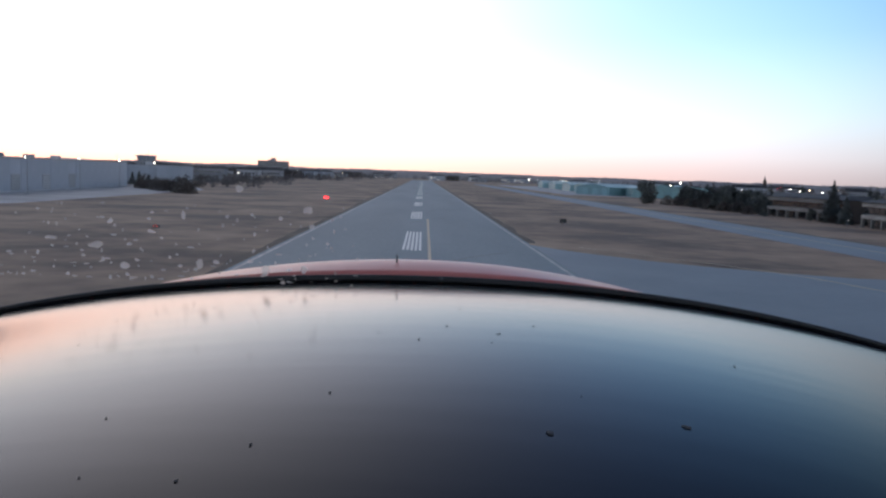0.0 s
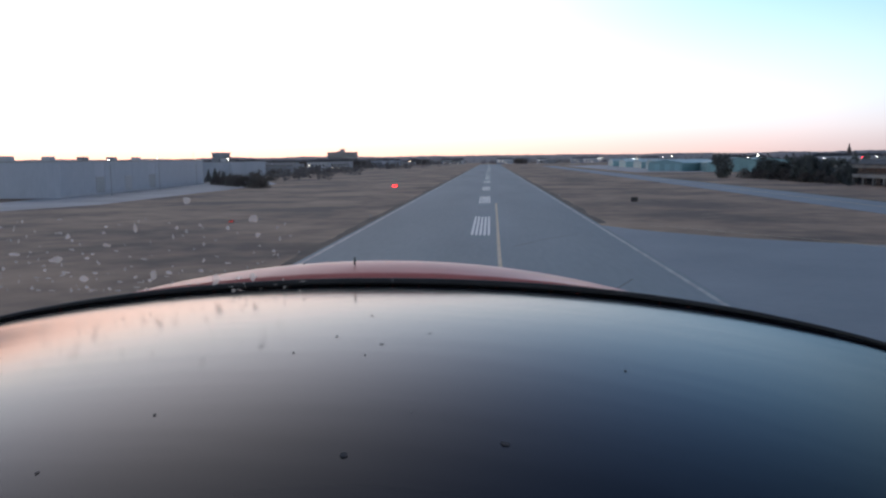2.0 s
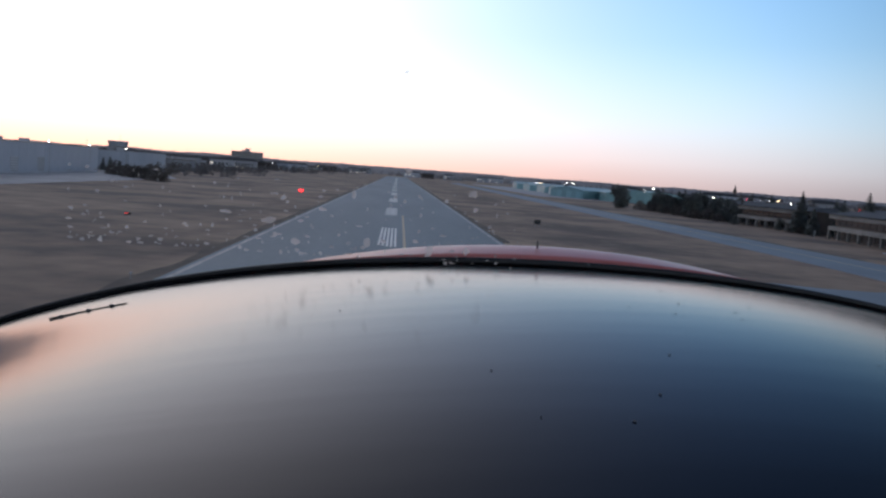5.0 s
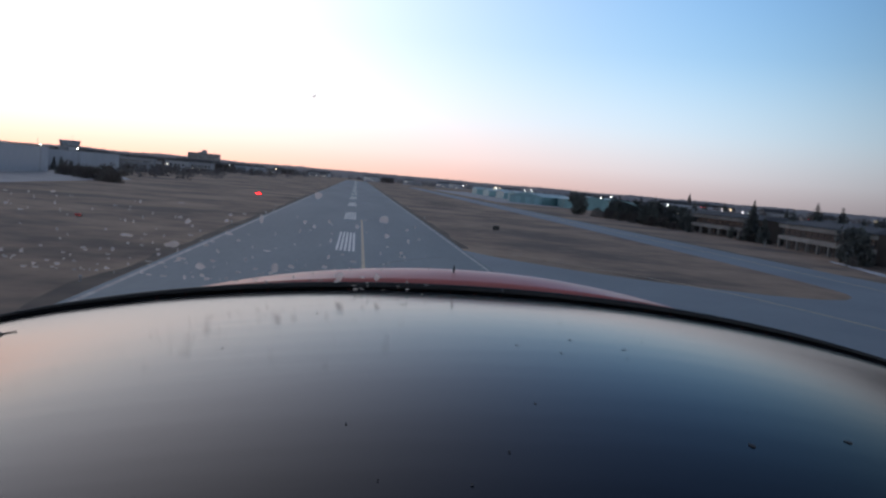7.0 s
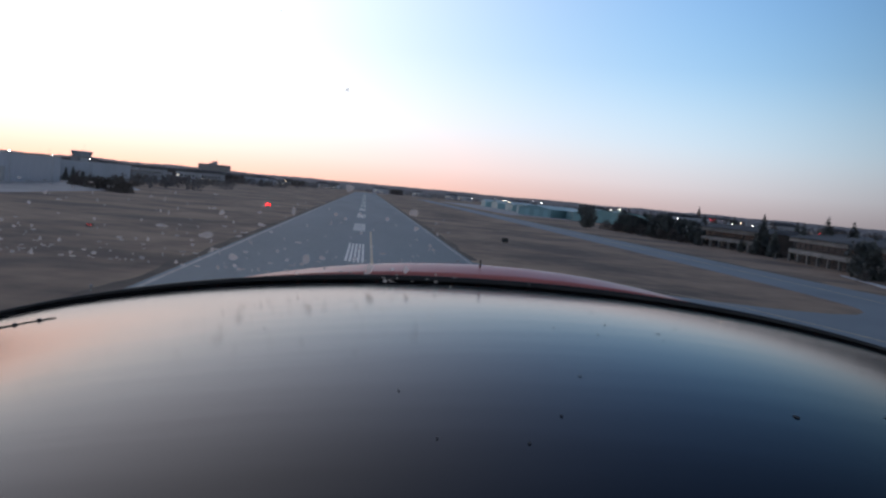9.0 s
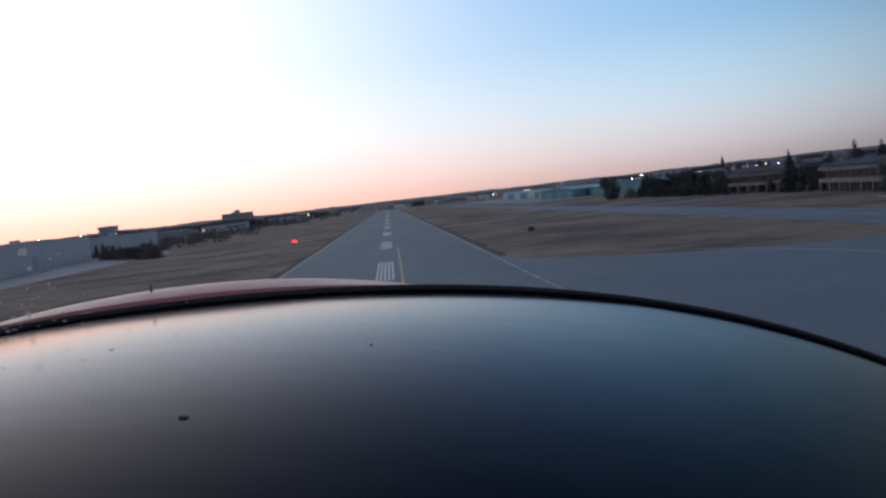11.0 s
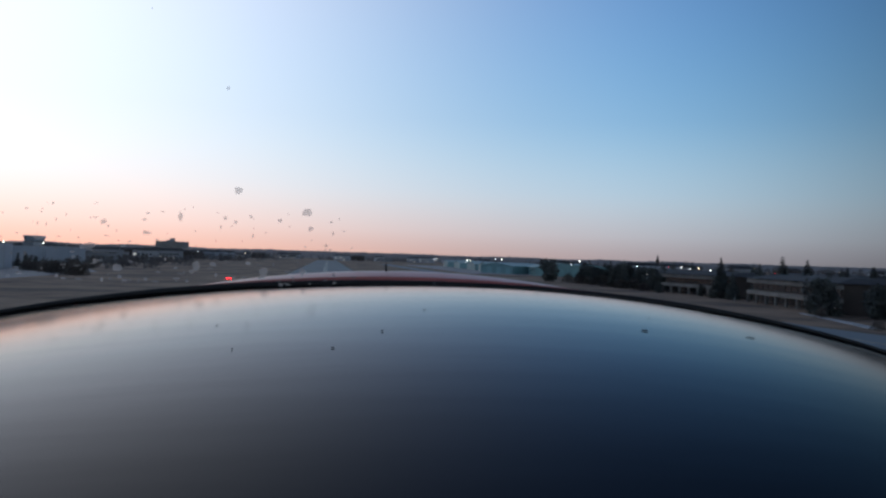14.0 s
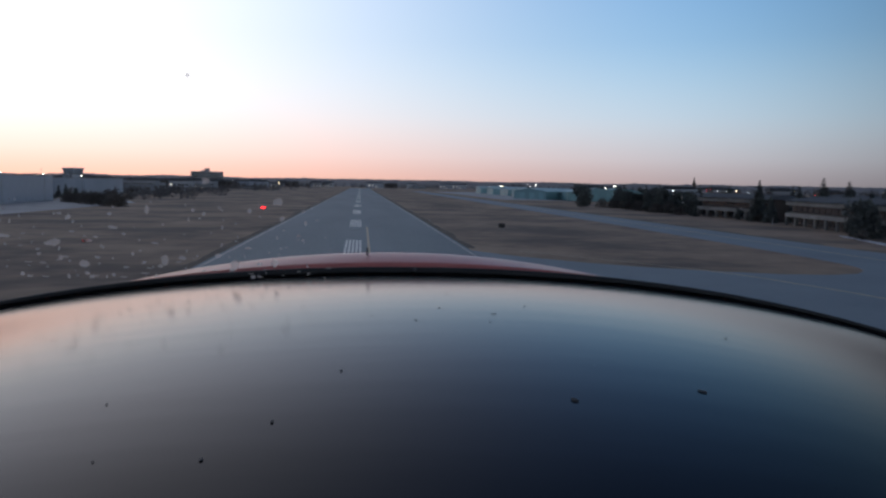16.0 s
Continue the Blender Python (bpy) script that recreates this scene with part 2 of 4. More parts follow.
def slab(outline, z0, z1):
    """A flat slab over an outline of (x, y) that runs anticlockwise."""
    bm = bmesh.new()
    top = [bm.verts.new((x, y, z1)) for x, y in outline]
    low = [bm.verts.new((x, y, z0)) for x, y in outline]
    bm.faces.new(top)
    for i in range(len(top)):
        j = (i + 1) % len(top)
        bm.faces.new((low[i], low[j], top[j], top[i]))
    bmesh.ops.triangulate(bm, faces=[f for f in bm.faces if len(f.verts) > 4])
    return bm


def ribbon(points, width, z0, z1):
    """A band of that width along a line of (x, y)."""
    pts = [Vector((x, y, 0)) for x, y in points]
    left, right = [], []
    for i, p in enumerate(pts):
        d = (pts[min(i + 1, len(pts) - 1)] - pts[max(i - 1, 0)]).normalized()
        nrm = Vector((-d.y, d.x, 0)) * width / 2
        left.append(p + nrm)
        right.append(p - nrm)
    bm = bmesh.new()
    lt, rt = [bm.verts.new((p.x, p.y, z1)) for p in left], [bm.verts.new((p.x, p.y, z1)) for p in right]
    lb, rb = [bm.verts.new((p.x, p.y, z0)) for p in left], [bm.verts.new((p.x, p.y, z0)) for p in right]
    for i in range(len(pts) - 1):
        bm.faces.new((rt[i], rt[i + 1], lt[i + 1], lt[i]))
        bm.faces.new((lt[i], lt[i + 1], lb[i + 1], lb[i]))
        bm.faces.new((rb[i], rb[i + 1], rt[i + 1], rt[i]))
    return bm


def curve_through(points, steps=8):
    """A smooth line of (x, y) through a few points."""
    out = []
    for i in range(len(points) - 1):
        p0, p1, p2, p3 = (Vector(points[max(0, min(len(points) - 1, k))]) for k in (i - 1, i, i + 1, i + 2))
        for s in range(steps):
            u = s / steps
            out.append(tuple(0.5 * (2 * p1 + (p2 - p0) * u + (2 * p0 - 5 * p1 + 4 * p2 - p3) * u * u + (3 * p1 - p0 - 3 * p2 + p3) * u ** 3)))
    out.append(tuple(points[-1]))
    return out


# ---- the ground and the paved ways ----
EYE = 8.4             # height of the aircraft's eye point over the runway
AHEAD = 29.0          # and its place along the runway
MID = -0.9            # the runway's centre line
HALF = 15.0           # half the runway's width

bm = bmesh.new()
ring = [bm.verts.new((4700 * math.cos(a * math.pi / 48), 4700 * math.sin(a * math.pi / 48), 0)) for a in range(96)]
bm.faces.new(ring)
ground = solo("ground", bm, M["grass"], "wide airfield of dry brown winter grass", "ground", kind="structure")

runway = solo("runway", slab([(MID - HALF, -40), (MID + HALF, -40), (MID + HALF, 1255), (MID - HALF, 1255)], 0.0, 0.05), M["asphalt"],
              "long grey asphalt runway with worn white markings", "runway", kind="structure")
# the parallel taxiway and the broad link to the runway's head, round a tongue of grass
def taxi_bounds(x):
    """The paved stretch along y at each x: from the outer edge of the link to the edge of the grass tongue."""
    low = np.interp(x, [MID + HALF, 28, 37, 45, 58, 68, 77, 82, 84], [-38, -34, -20, 0, 40, 53, 62, 72, 80])
    high = np.interp(x, [MID + HALF, 17, 20, 25, 30, 36, 42, 47, 50.5, 53, 54.8, 55.6, 56.2, 56.8], [125, 119.5, 115.5, 110, 106, 102.5, 100.2, 99.8, 101, 103.5, 107, 111.5, 122, 150])
    if x > 56.8:
        high = np.interp(x, [56.8, 57, 57.19, 57.2, 70.8, 70.81, 73, 78, 84], [150, 200, 300, 900, 900, 132, 112, 92, 80.2])
    return float(low), float(high)


bm = bmesh.new()
last = None
for x in sorted({MID + HALF + 0.02, 57.19, 57.2, 70.8, 70.81, 84.0} | {15.0 + 0.5 * k for k in range(150)}):
    if x > 84:
        break
    a, b = taxi_bounds(x)
    vs = [bm.verts.new(p) for p in ((x, a, 0.0), (x, a, 0.045), (x, b, 0.045), (x, b, 0.0))]
    if last:
        for k in range(3):
            bm.faces.new((last[k], vs[k], vs[k + 1], last[k + 1]))
    last = vs
taxiway = solo("taxiway", bm, M["taxi"], "grey asphalt taxiway that joins the runway round a grass tongue", "taxiway", kind="structure")
apron = solo("apron", slab([(-103.9, 120), (-79, 180), (-79, 308), (-90, 336), (-128, 352), (-112.4, 330)], 0.0, 0.04), M["apron"],
             "pale concrete apron beside the white warehouse", "apron", kind="structure")
far_apron = solo("far_apron", slab([(84, 470), (200, 470), (260, 900), (84, 900)], 0.0, 0.035), M["apron"],
                 "pale concrete apron in front of the hangars", "apron", kind="structure")


def verge(name, line, label):
    """An uneven strip of bare soil beside the paving."""
    pts = curve_through(line, 24)
    bm = bmesh.new()
    prev = None
    for i, (x, y) in enumerate(pts):
        a, b = Vector(pts[max(i - 1, 0)]), Vector(pts[min(i + 1, len(pts) - 1)])
        d = (b - a).normalized()
        w = 1.3 + 1.1 * noise.noise((x * 0.08, y * 0.08, 2.0)) + 0.25 * noise.noise((x * 0.4, y * 0.4, 4.0))
        vs = [bm.verts.new((x, y, 0.012)), bm.verts.new((x - d.y * w, y + d.x * w, 0.012))]
        if prev:
            bm.faces.new((prev[0], vs[0], vs[1], prev[1]))
        prev = vs
    return solo(name, bm, M["soil"], label, "verge", kind="structure")


verge("verge", [(MID - HALF, k * 60.0 - 38) for k in range(22)], "dark strip of bare damp soil along the runway edge")
verge("verge", [(MID + HALF, 1250 - k * 60.0) for k in range(19)] + [(MID + HALF, 128)], "dark strip of bare damp soil along the runway edge")
verge("verge", [(70.8, 860 - k * 60.0) for k in range(12)] + [(70.8, 140)], "dark strip of bare damp soil along the taxiway")


def marking(name, bm, mat, label):
    return solo(name, bm, mat, label, "marking", kind="structure")


# edge lines, threshold bars and centre-line stripes made of narrow worn bars
for side in (-1, 1):
    x = MID + side * (HALF - 0.55)
    marking("edge_line", box(x - 0.17, x + 0.17, -38, 1250, 0.048, 0.056), M["faded"], "thin worn white line along the runway edge")
stripe_bar = None
for k in range(8):
    x = MID + (k - 3.5) * 3.45
    marking("threshold_bar", box(x - 0.9, x + 0.9, -22, 12, 0.048, 0.057), M["paint"], "broad white threshold bar painted on the runway")
for k in range(16):
    y0 = 113.0 + k * 61.0
    stripe = thing("centre_stripe", pose(MID, y0, 0.048), "worn white centre-line stripe broken into narrow bars", "marking", "centre-line stripes", "structure")
    if stripe_bar is None:
        stripe_bar = as_mesh("painted_bar", box(-0.13, 0.13, 0, 27, 0.0, 0.009), M["paint"])
    for i in range(5):
        shared("painted_bar", stripe_bar, stripe, pose((i - 2) * 0.47, random.uniform(-0.6, 0.6), 0))
marking("lead_line", ribbon(curve_through([(1.0, 60), (1.0, 90), (1.15, 130), (1.3, 174)]), 0.32, 0.048, 0.056), M["yellow"], "thin faded yellow lead-in line on the runway")
marking("taxi_line", ribbon(curve_through([(20, 124), (34.5, 104.4), (39, 93), (41.3, 82), (42, 70), (38, 50)]), 0.35, 0.044, 0.053), M["yellow"], "faded yellow taxi line across the link")
marking("taxi_line", ribbon(curve_through([(43, 62), (45.5, 72), (51.1, 80), (56, 89), (61.7, 99), (63.9, 130), (64.0, 300), (64.0, 880)]), 0.35, 0.044, 0.053), M["yellow"], "faded yellow line along the middle of the taxiway")
for k in range(14):
    y0 = 60 + k * 46 + random.uniform(-10, 10)
    a = random.uniform(-13, 6)
    marking("crack_seal", ribbon(curve_through([(a, y0), (a + random.uniform(1, 4), y0 + 7), (a + random.uniform(4, 8), y0 + random.uniform(4, 18))]), 0.14, 0.048, 0.054), M["sealer"], "dark sealed crack across the asphalt")
# low wooded hills all round the horizon
def hills():
    bm = bmesh.new()
    angles = []
    a = -180.0
    while a < 180.0:
        angles.append(a)
        a += 0.12 if -50 <= a < 50 else 1.5
    radii = [1750, 2000, 2250, 2450, 2650, 2800, 2900, 3000, 3100, 3600, 4300]
    rows = []
    for a in angles:
        s, c = math.sin(radians(a)), math.cos(radians(a))
        base = 21 + 7 * noise.noise((s * 5, c * 5, 3.1)) + 5 * noise.noise((s * 17, c * 17, 7.7))
        col = []
        for k, r in enumerate(radii):
            u = min(1.0, (r - 1750) / 1150.0)
            h = base * u * u * (3 - 2 * u) if r <= 3000 else base * (1 - (r - 3000) / 1400.0)
            if 0 < k < 9:
                h += 2.6 * abs(noise.noise((s * r * 0.06, c * r * 0.06, 0.3))) + 1.8 * noise.noise((s * r * 0.02, c * r * 0.02, 5.0))
            col.append(bm.verts.new((r * s, r * c, max(h, -1.0) if k else -1.0)))
        rows.append(col)
    for i in range(len(rows)):
        a, b = rows[i], rows[(i + 1) % len(rows)]
        for k in range(len(radii) - 1):
            bm.faces.new((b[k], b[k + 1], a[k + 1], a[k]))
    return bm


solo("backdrop_hills", hills(), M["hill"], "low wooded hills along the whole horizon", "hills", kind="structure")


# ---- trees ----
def conifer_tree(seed, height, width):
    rnd = random.Random(seed)
    root = thing("conifer_tree")
    bm = tube(bmesh.new(), (0, 0, -0.2), (0, 0, height * 0.96), height * 0.022, 0.02, 7)
    part("trunk", bm, M["bark"], root)
    bm = bmesh.new()
    z = height * 0.07
    while z < height * 0.985:
        u = (z / height)
        reach = width / 2 * (1 - u) ** 0.72 * rnd.uniform(0.78, 1.12) + 0.08
        n = max(6, int(14 * (1 - u) + 6))
        for i in range(n):
            a = 2 * math.pi * (i + rnd.random()) / n
            d = Vector((math.cos(a), math.sin(a), 0))
            side = Vector((-d.y, d.x, 0))
            r = reach * rnd.uniform(0.65, 1.1)
            w = r * 0.42 + 0.14
            lift = rnd.uniform(-0.38, -0.1) * r
            base = Vector((0, 0, z + rnd.uniform(-0.2, 0.2)))
            tip = base + d * r + Vector((0, 0, lift))
            m1 = base + d * r * 0.55 + Vector((0, 0, lift * 0.35))
            for s in (-1, 1):
                vs = [bm.verts.new(p) for p in (base, m1 + side * w * s + Vector((0, 0, -0.12 * r)), tip)]
                bm.faces.new(vs)
            for s in range(3):
                c = base + d * r * rnd.uniform(0.35, 0.95) + Vector((0, 0, lift * 0.6))
                q = [c + Vector((rnd.uniform(-1, 1), rnd.uniform(-1, 1), rnd.uniform(-0.9, 0.5))) * w * 0.8 for _ in range(3)]
                bm.faces.new([bm.verts.new(p) for p in q])
        z += height * 0.036
    part("crown", bm, M["conifer"], root)
    return root


def limbs(bm, rnd, start, way, length, radius, depth, tips):
    end = start + way * length
    tube(bm, start, end, radius, radius * 0.62, 5 if depth > 1 else 3)
    if depth == 0:
        tips.append(end)
        return
    for i in range(rnd.choice((2, 3)) + (1 if depth > 2 else 0)):
        d = (way + Vector((rnd.uniform(-1, 1), rnd.uniform(-1, 1), rnd.uniform(-0.25, 0.75))) * 0.72).normalized()
        limbs(bm, rnd, start + way * length * rnd.uniform(0.62, 1.0), d, length * rnd.uniform(0.58, 0.8), radius * 0.55, depth - 1, tips)


def leafless_tree(seed, height):
    rnd = random.Random(seed)
    root = thing("leafless_tree")
    bm, tips = bmesh.new(), []
    limbs(bm, rnd, Vector((0, 0, -0.2)), Vector((0, 0, 1)), height * 0.30, height * 0.020, 4, tips)
    part("trunk", bm, M["bark"], root)
    bm = bmesh.new()
    for p in tips:
        for _ in range(4):
            d = Vector((rnd.uniform(-1, 1), rnd.uniform(-1, 1), rnd.uniform(-0.2, 1))).normalized() * height * rnd.uniform(0.05, 0.10)
            w = Vector((rnd.uniform(-1, 1), rnd.uniform(-1, 1), rnd.uniform(-1, 1))).normalized() * 0.035
            bm.faces.new([bm.verts.new(q) for q in (p - w, p + w, p + d)])
    part("crown", bm, M["twig"], root, "thin bare twigs")
    return root


def round_tree(seed, height, width):
    """A dark pine with a broad rounded crown of needle clumps."""
    rnd = random.Random(seed)
    root = thing("pine_tree")
    bm, tips = bmesh.new(), []
    limbs(bm, rnd, Vector((0, 0, -0.2)), Vector((0, 0, 1)), height * 0.26, height * 0.026, 3, tips)
    part("trunk", bm, M["bark"], root)
    bm = bmesh.new()
    lobes = []
    for _ in range(30):
        a, r = rnd.uniform(0, 2 * math.pi), rnd.uniform(0.1, 0.95)
        z = rnd.uniform(0.06, 0.84)
        reach = width / 2 * min(1.0, 0.8 + z) * (1 - z ** 2.2) ** 0.5
        lobes.append((Vector((math.cos(a) * r * reach * 0.8, math.sin(a) * r * reach * 0.8, z * height)), width * rnd.uniform(0.12, 0.21)))
    for c, s in lobes:
        for _ in range(120):
            v = Vector((rnd.gauss(0, 1), rnd.gauss(0, 1), rnd.gauss(0, 0.8))).normalized() * s * rnd.uniform(0.55, 1.08)
            p = c + v
            if p.z > height:
                p.z = height - rnd.random() * 0.5
            k = rnd.uniform(0.30, 0.62) * (width / 9.0) ** 0.5
            q = [p + Vector((rnd.uniform(-1, 1), rnd.uniform(-1, 1), rnd.uniform(-1, 1))) * k for _ in range(3)]
            bm.faces.new([bm.verts.new(x) for x in q])
    part("crown", bm, M["conifer"], root)
    return root


def scrub_bush(seed, height, width):
    rnd = random.Random(seed)
    root = thing("bush")
    bm = bmesh.new()
    for _ in range(9):
        d = Vector((rnd.uniform(-1, 1), rnd.uniform(-1, 1), 1.2)).normalized()
        tube(bm, (0, 0, -0.1), d * height * 0.8, 0.05, 0.015, 4)
    part("stalk", bm, M["bark"], root)
    bm = bmesh.new()
    for _ in range(420):
        a, r, z = rnd.uniform(0, 2 * math.pi), rnd.random() ** 0.5, rnd.random()
        p = Vector((math.cos(a) * r * width / 2 * (1.05 - z * 0.55), math.sin(a) * r * width / 2 * (1.05 - z * 0.55), 0.1 + z * height * (1 - 0.35 * r) * rnd.uniform(0.8, 1.05)))
        q = [p + Vector((rnd.uniform(-1, 1), rnd.uniform(-1, 1), rnd.uniform(-1, 1))) * 0.3 for _ in range(3)]
        bm.faces.new([bm.verts.new(x) for x in q])
    part("crown", bm, M["scrub"], root, "tangle of dead twigs")
    return root


def plant(sources, spots, label, category, group):
    """Copies of a few trees at (x, y, scale); each source is used for the first spot that falls to it."""
    used = set()
    for i, (x, y, s) in enumerate(spots):
        src = sources[i % len(sources)]
        m = Matrix.Translation((x, y, 0)) @ Matrix.Rotation(random.uniform(0, 6.28), 4, "Z")
        if src.name not in used:
            used.add(src.name)
            src.matrix_basis = m @ Matrix.Diagonal((s, s, s, 1))
            ob = src
        else:
            ob = copy_thing(src, m)
            ob.scale = (s, s, s)
        tagged(ob, label, category, group)


# tall dark conifers among the office buildings
plant([conifer_tree(1, 14, 8.4), conifer_tree(2, 14, 7.2), conifer_tree(3, 14, 9.2)],
      [(103, 283, 0.72), (107, 217.5, 0.50), (112, 213.5, 0.70), (105.5, 221.5, 0.80), (122, 219, 0.86), (126, 214, 0.80), (105, 214.5, 0.52), (101, 250, 0.36), (128, 203, 0.66), (135, 201, 0.70), (131, 206, 0.52),
       (128, 306, 0.72), (134, 312, 0.66), (140, 322, 0.74), (152, 330, 0.75), (150, 280, 0.74), (163, 280, 0.72), (171, 268, 0.66), (163, 248, 0.70), (150, 214, 0.78), (160, 232, 0.72), (170, 225, 0.70), (143, 180, 0.75), (152, 172, 0.80)],
      "tall dark green conifer beside the low office buildings", "tree", "conifers by the offices")
plant([conifer_tree(7, 4.5, 2.4), conifer_tree(8, 4.5, 2.0)],
      [(-124, 350, 1.1), (-121, 351, 1.25), (-118.5, 352, 1.3), (-126, 349, 0.9), (-115.5, 354, 1.0), (-129, 351, 0.8)],
      "small dark conifer in front of the white warehouse wall", "tree", "conifers by the warehouse")
# the broad pine by the hangars and the dark row that runs on from it
plant([round_tree(11, 9.2, 11.0)], [(94, 345, 1.05)], "broad dark pine with a rounded crown beside the taxiway", "tree", "")
row = []
for k in range(28):
    y = 340 - k * 2.6 + random.uniform(-2, 2)
    row.append((101 + random.uniform(-1, 14), y, random.uniform(0.66, 1.0)))
row += [(104, 229, 0.38), (107, 224, 0.5), (104, 259, 0.45)]
plant([round_tree(12, 9.5, 7.0), round_tree(13, 9.0, 8.0), conifer_tree(14, 9.5, 4.6), round_tree(15, 8.0, 8.5)], row,
      "dark evergreen in the row beyond the taxiway", "tree", "evergreen row")
plant([round_tree(16, 6.8, 9.0), round_tree(17, 8.6, 9.5), round_tree(18, 7.4, 8.0)], [(91, 158, 1.0), (100, 144, 1.0), (97, 151, 0.85), (109, 139, 0.9), (113, 150, 0.8)],
      "broad dark evergreen among the office car parks", "tree", "evergreens by the car park")
spots = [(random.uniform(120, 215), random.uniform(150, 420), random.uniform(0.75, 1.15)) for _ in range(26)]
spots = [p for p in spots if p[0] / p[1] < 1.1 and not (100 < p[0] < 160 and 150 < p[1] < 300)] + [(137, 193, 1.05), (146, 188, 0.9), (157, 212, 1.0), (163, 224, 0.95), (170, 240, 0.95), (128, 300, 0.8), (140, 310, 1.0), (168, 330, 1.1)]
plant([leafless_tree(21, 12), leafless_tree(22, 11), leafless_tree(23, 13)], spots, "bare winter tree with thin grey twigs", "tree", "bare trees")
spots = [(78, 127, 0.5), (79.5, 123, 0.45), (80, 108, 0.5), (83, 104.5, 0.55), (86, 101, 0.5), (101, 262, 0.7), (103, 266, 0.9), (105, 270, 1.0), (106, 226, 0.8), (104.5, 219, 0.7), (92, 161, 0.8), (86, 151, 0.6)]
spots += [(-70 - k * 2.6 + random.uniform(-2, 2), 268 + k * 3.2 + random.uniform(-4, 4), random.uniform(0.9, 1.6)) for k in range(13)]
spots += [(-84 - random.uniform(0, 26), 334 + k * 7, random.uniform(0.8, 1.4)) for k in range(8)]
spots += [(102 + random.uniform(-3, 6), y, random.uniform(0.8, 1.5)) for y in range(276, 340, 4)]
plant([scrub_bush(31, 3.4, 4.8), scrub_bush(32, 2.8, 5.4), scrub_bush(33, 4.0, 4.4)], spots, "dark leafless scrub bush", "bush", "scrub bushes")


def far_woods(name, label, patches, seed):
    """Many small tree shapes, too far off to count."""
    rnd = random.Random(seed)
    bm = bmesh.new()
    for x0, x1, y0, y1, n, hmin, hmax in patches:
        for _ in range(n):
            y = rnd.uniform(y0, y1)
            x = y * rnd.uniform(x0, x1)
            h, w = rnd.uniform(hmin, hmax), rnd.uniform(3.5, 8)
            for _ in range(16):
                a, z = rnd.uniform(0, 6.28), rnd.random()
                r = w / 2 * math.sin(math.pi * (0.15 + 0.8 * z)) * rnd.uniform(0.3, 1)
                p = Vector((x + math.cos(a) * r, y + math.sin(a) * r, h * (0.08 + 0.88 * z)))
                k = w * 0.17
                q = [p + Vector((rnd.uniform(-1, 1), rnd.uniform(-1, 1), rnd.uniform(-1, 1))) * k for _ in range(3)]
                bm.faces.new([bm.verts.new(v) for v in q])
            tube(bm, (x, y, -0.2), (x, y, h * 0.6), 0.16, 0.06, 3)
    return solo(name, bm, M["woods"], label, "woods", kind="stuff")


far_woods("far_woods", "distant brown winter woods between the town houses",
          [(-0.42, -0.19, 350, 560, 150, 2.5, 5.0), (-0.75, -0.28, 420, 700, 150, 3, 6.5), (-0.30, -0.16, 430, 640, 120, 2.5, 5.5), (-0.20, -0.10, 700, 1000, 130, 3, 6.5), (-0.75, -0.06, 700, 1300, 420, 5, 10), (-0.30, -0.05, 1000, 1700, 220, 6, 11)], 41)
far_woods("far_woods", "distant dark woods behind the hangars and offices",
          [(0.16, 0.85, 760, 1300, 320, 6, 11), (0.30, 0.95, 420, 760, 240, 6, 11), (0.0, 0.3, 1350, 1750, 200, 6, 12), (-0.1, 0.1, 1300, 1600, 160, 4, 9)], 42)

# ---- the town ----
def warehouse(name, at, length, depth, height, label, bays, door_bays):
    """A flat-roofed hall along +x, its front at y = 0, with cladding panels, a parapet and roof units."""
    root = thing(name, at, label, "building")
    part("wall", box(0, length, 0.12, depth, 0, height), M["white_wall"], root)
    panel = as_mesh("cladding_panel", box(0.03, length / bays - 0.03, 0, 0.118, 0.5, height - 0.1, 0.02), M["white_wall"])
    for i in range(bays):
        if i not in door_bays:
            shared("cladding_panel", panel, root, pose(i * length / bays, 0, 0))
    part("plinth", box(-0.03, length + 0.03, -0.03, 0.117, 0, 0.46), M["grey_wall"], root, "grey concrete plinth")
    part("roof", box(-0.15, length + 0.15, -0.15, depth + 0.15, height, height + 0.35, 0.05), M["steel"], root, "pale metal parapet and roof")
    for i in door_bays:
        x = i * length / bays
        door = part("loading_door", box(x + 0.6, x + length / bays - 0.6, 0.0, 0.117, 0.5, height * 0.55), M["grey_wall"], root, "grey roller door")
        for k in range(6):
            z = 0.6 + k * (height * 0.55 - 0.6) / 6
            part("slat", box(x + 0.65, x + length / bays - 0.65, -0.03, -0.002, z, z + 0.25), M["steel"], door)
    for k in range(max(1, int(length / 22))):
        x = 8 + k * 21
        part("roof_unit", box(x, x + 3.2, depth * 0.4, depth * 0.4 + 2.4, height + 0.35, height + 1.7, 0.08), M["grey_wall"], root, "grey ventilation unit")
    return root


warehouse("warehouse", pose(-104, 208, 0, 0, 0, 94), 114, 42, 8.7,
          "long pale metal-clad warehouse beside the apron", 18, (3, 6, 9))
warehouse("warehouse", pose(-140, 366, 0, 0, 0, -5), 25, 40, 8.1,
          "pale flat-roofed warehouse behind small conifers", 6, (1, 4))


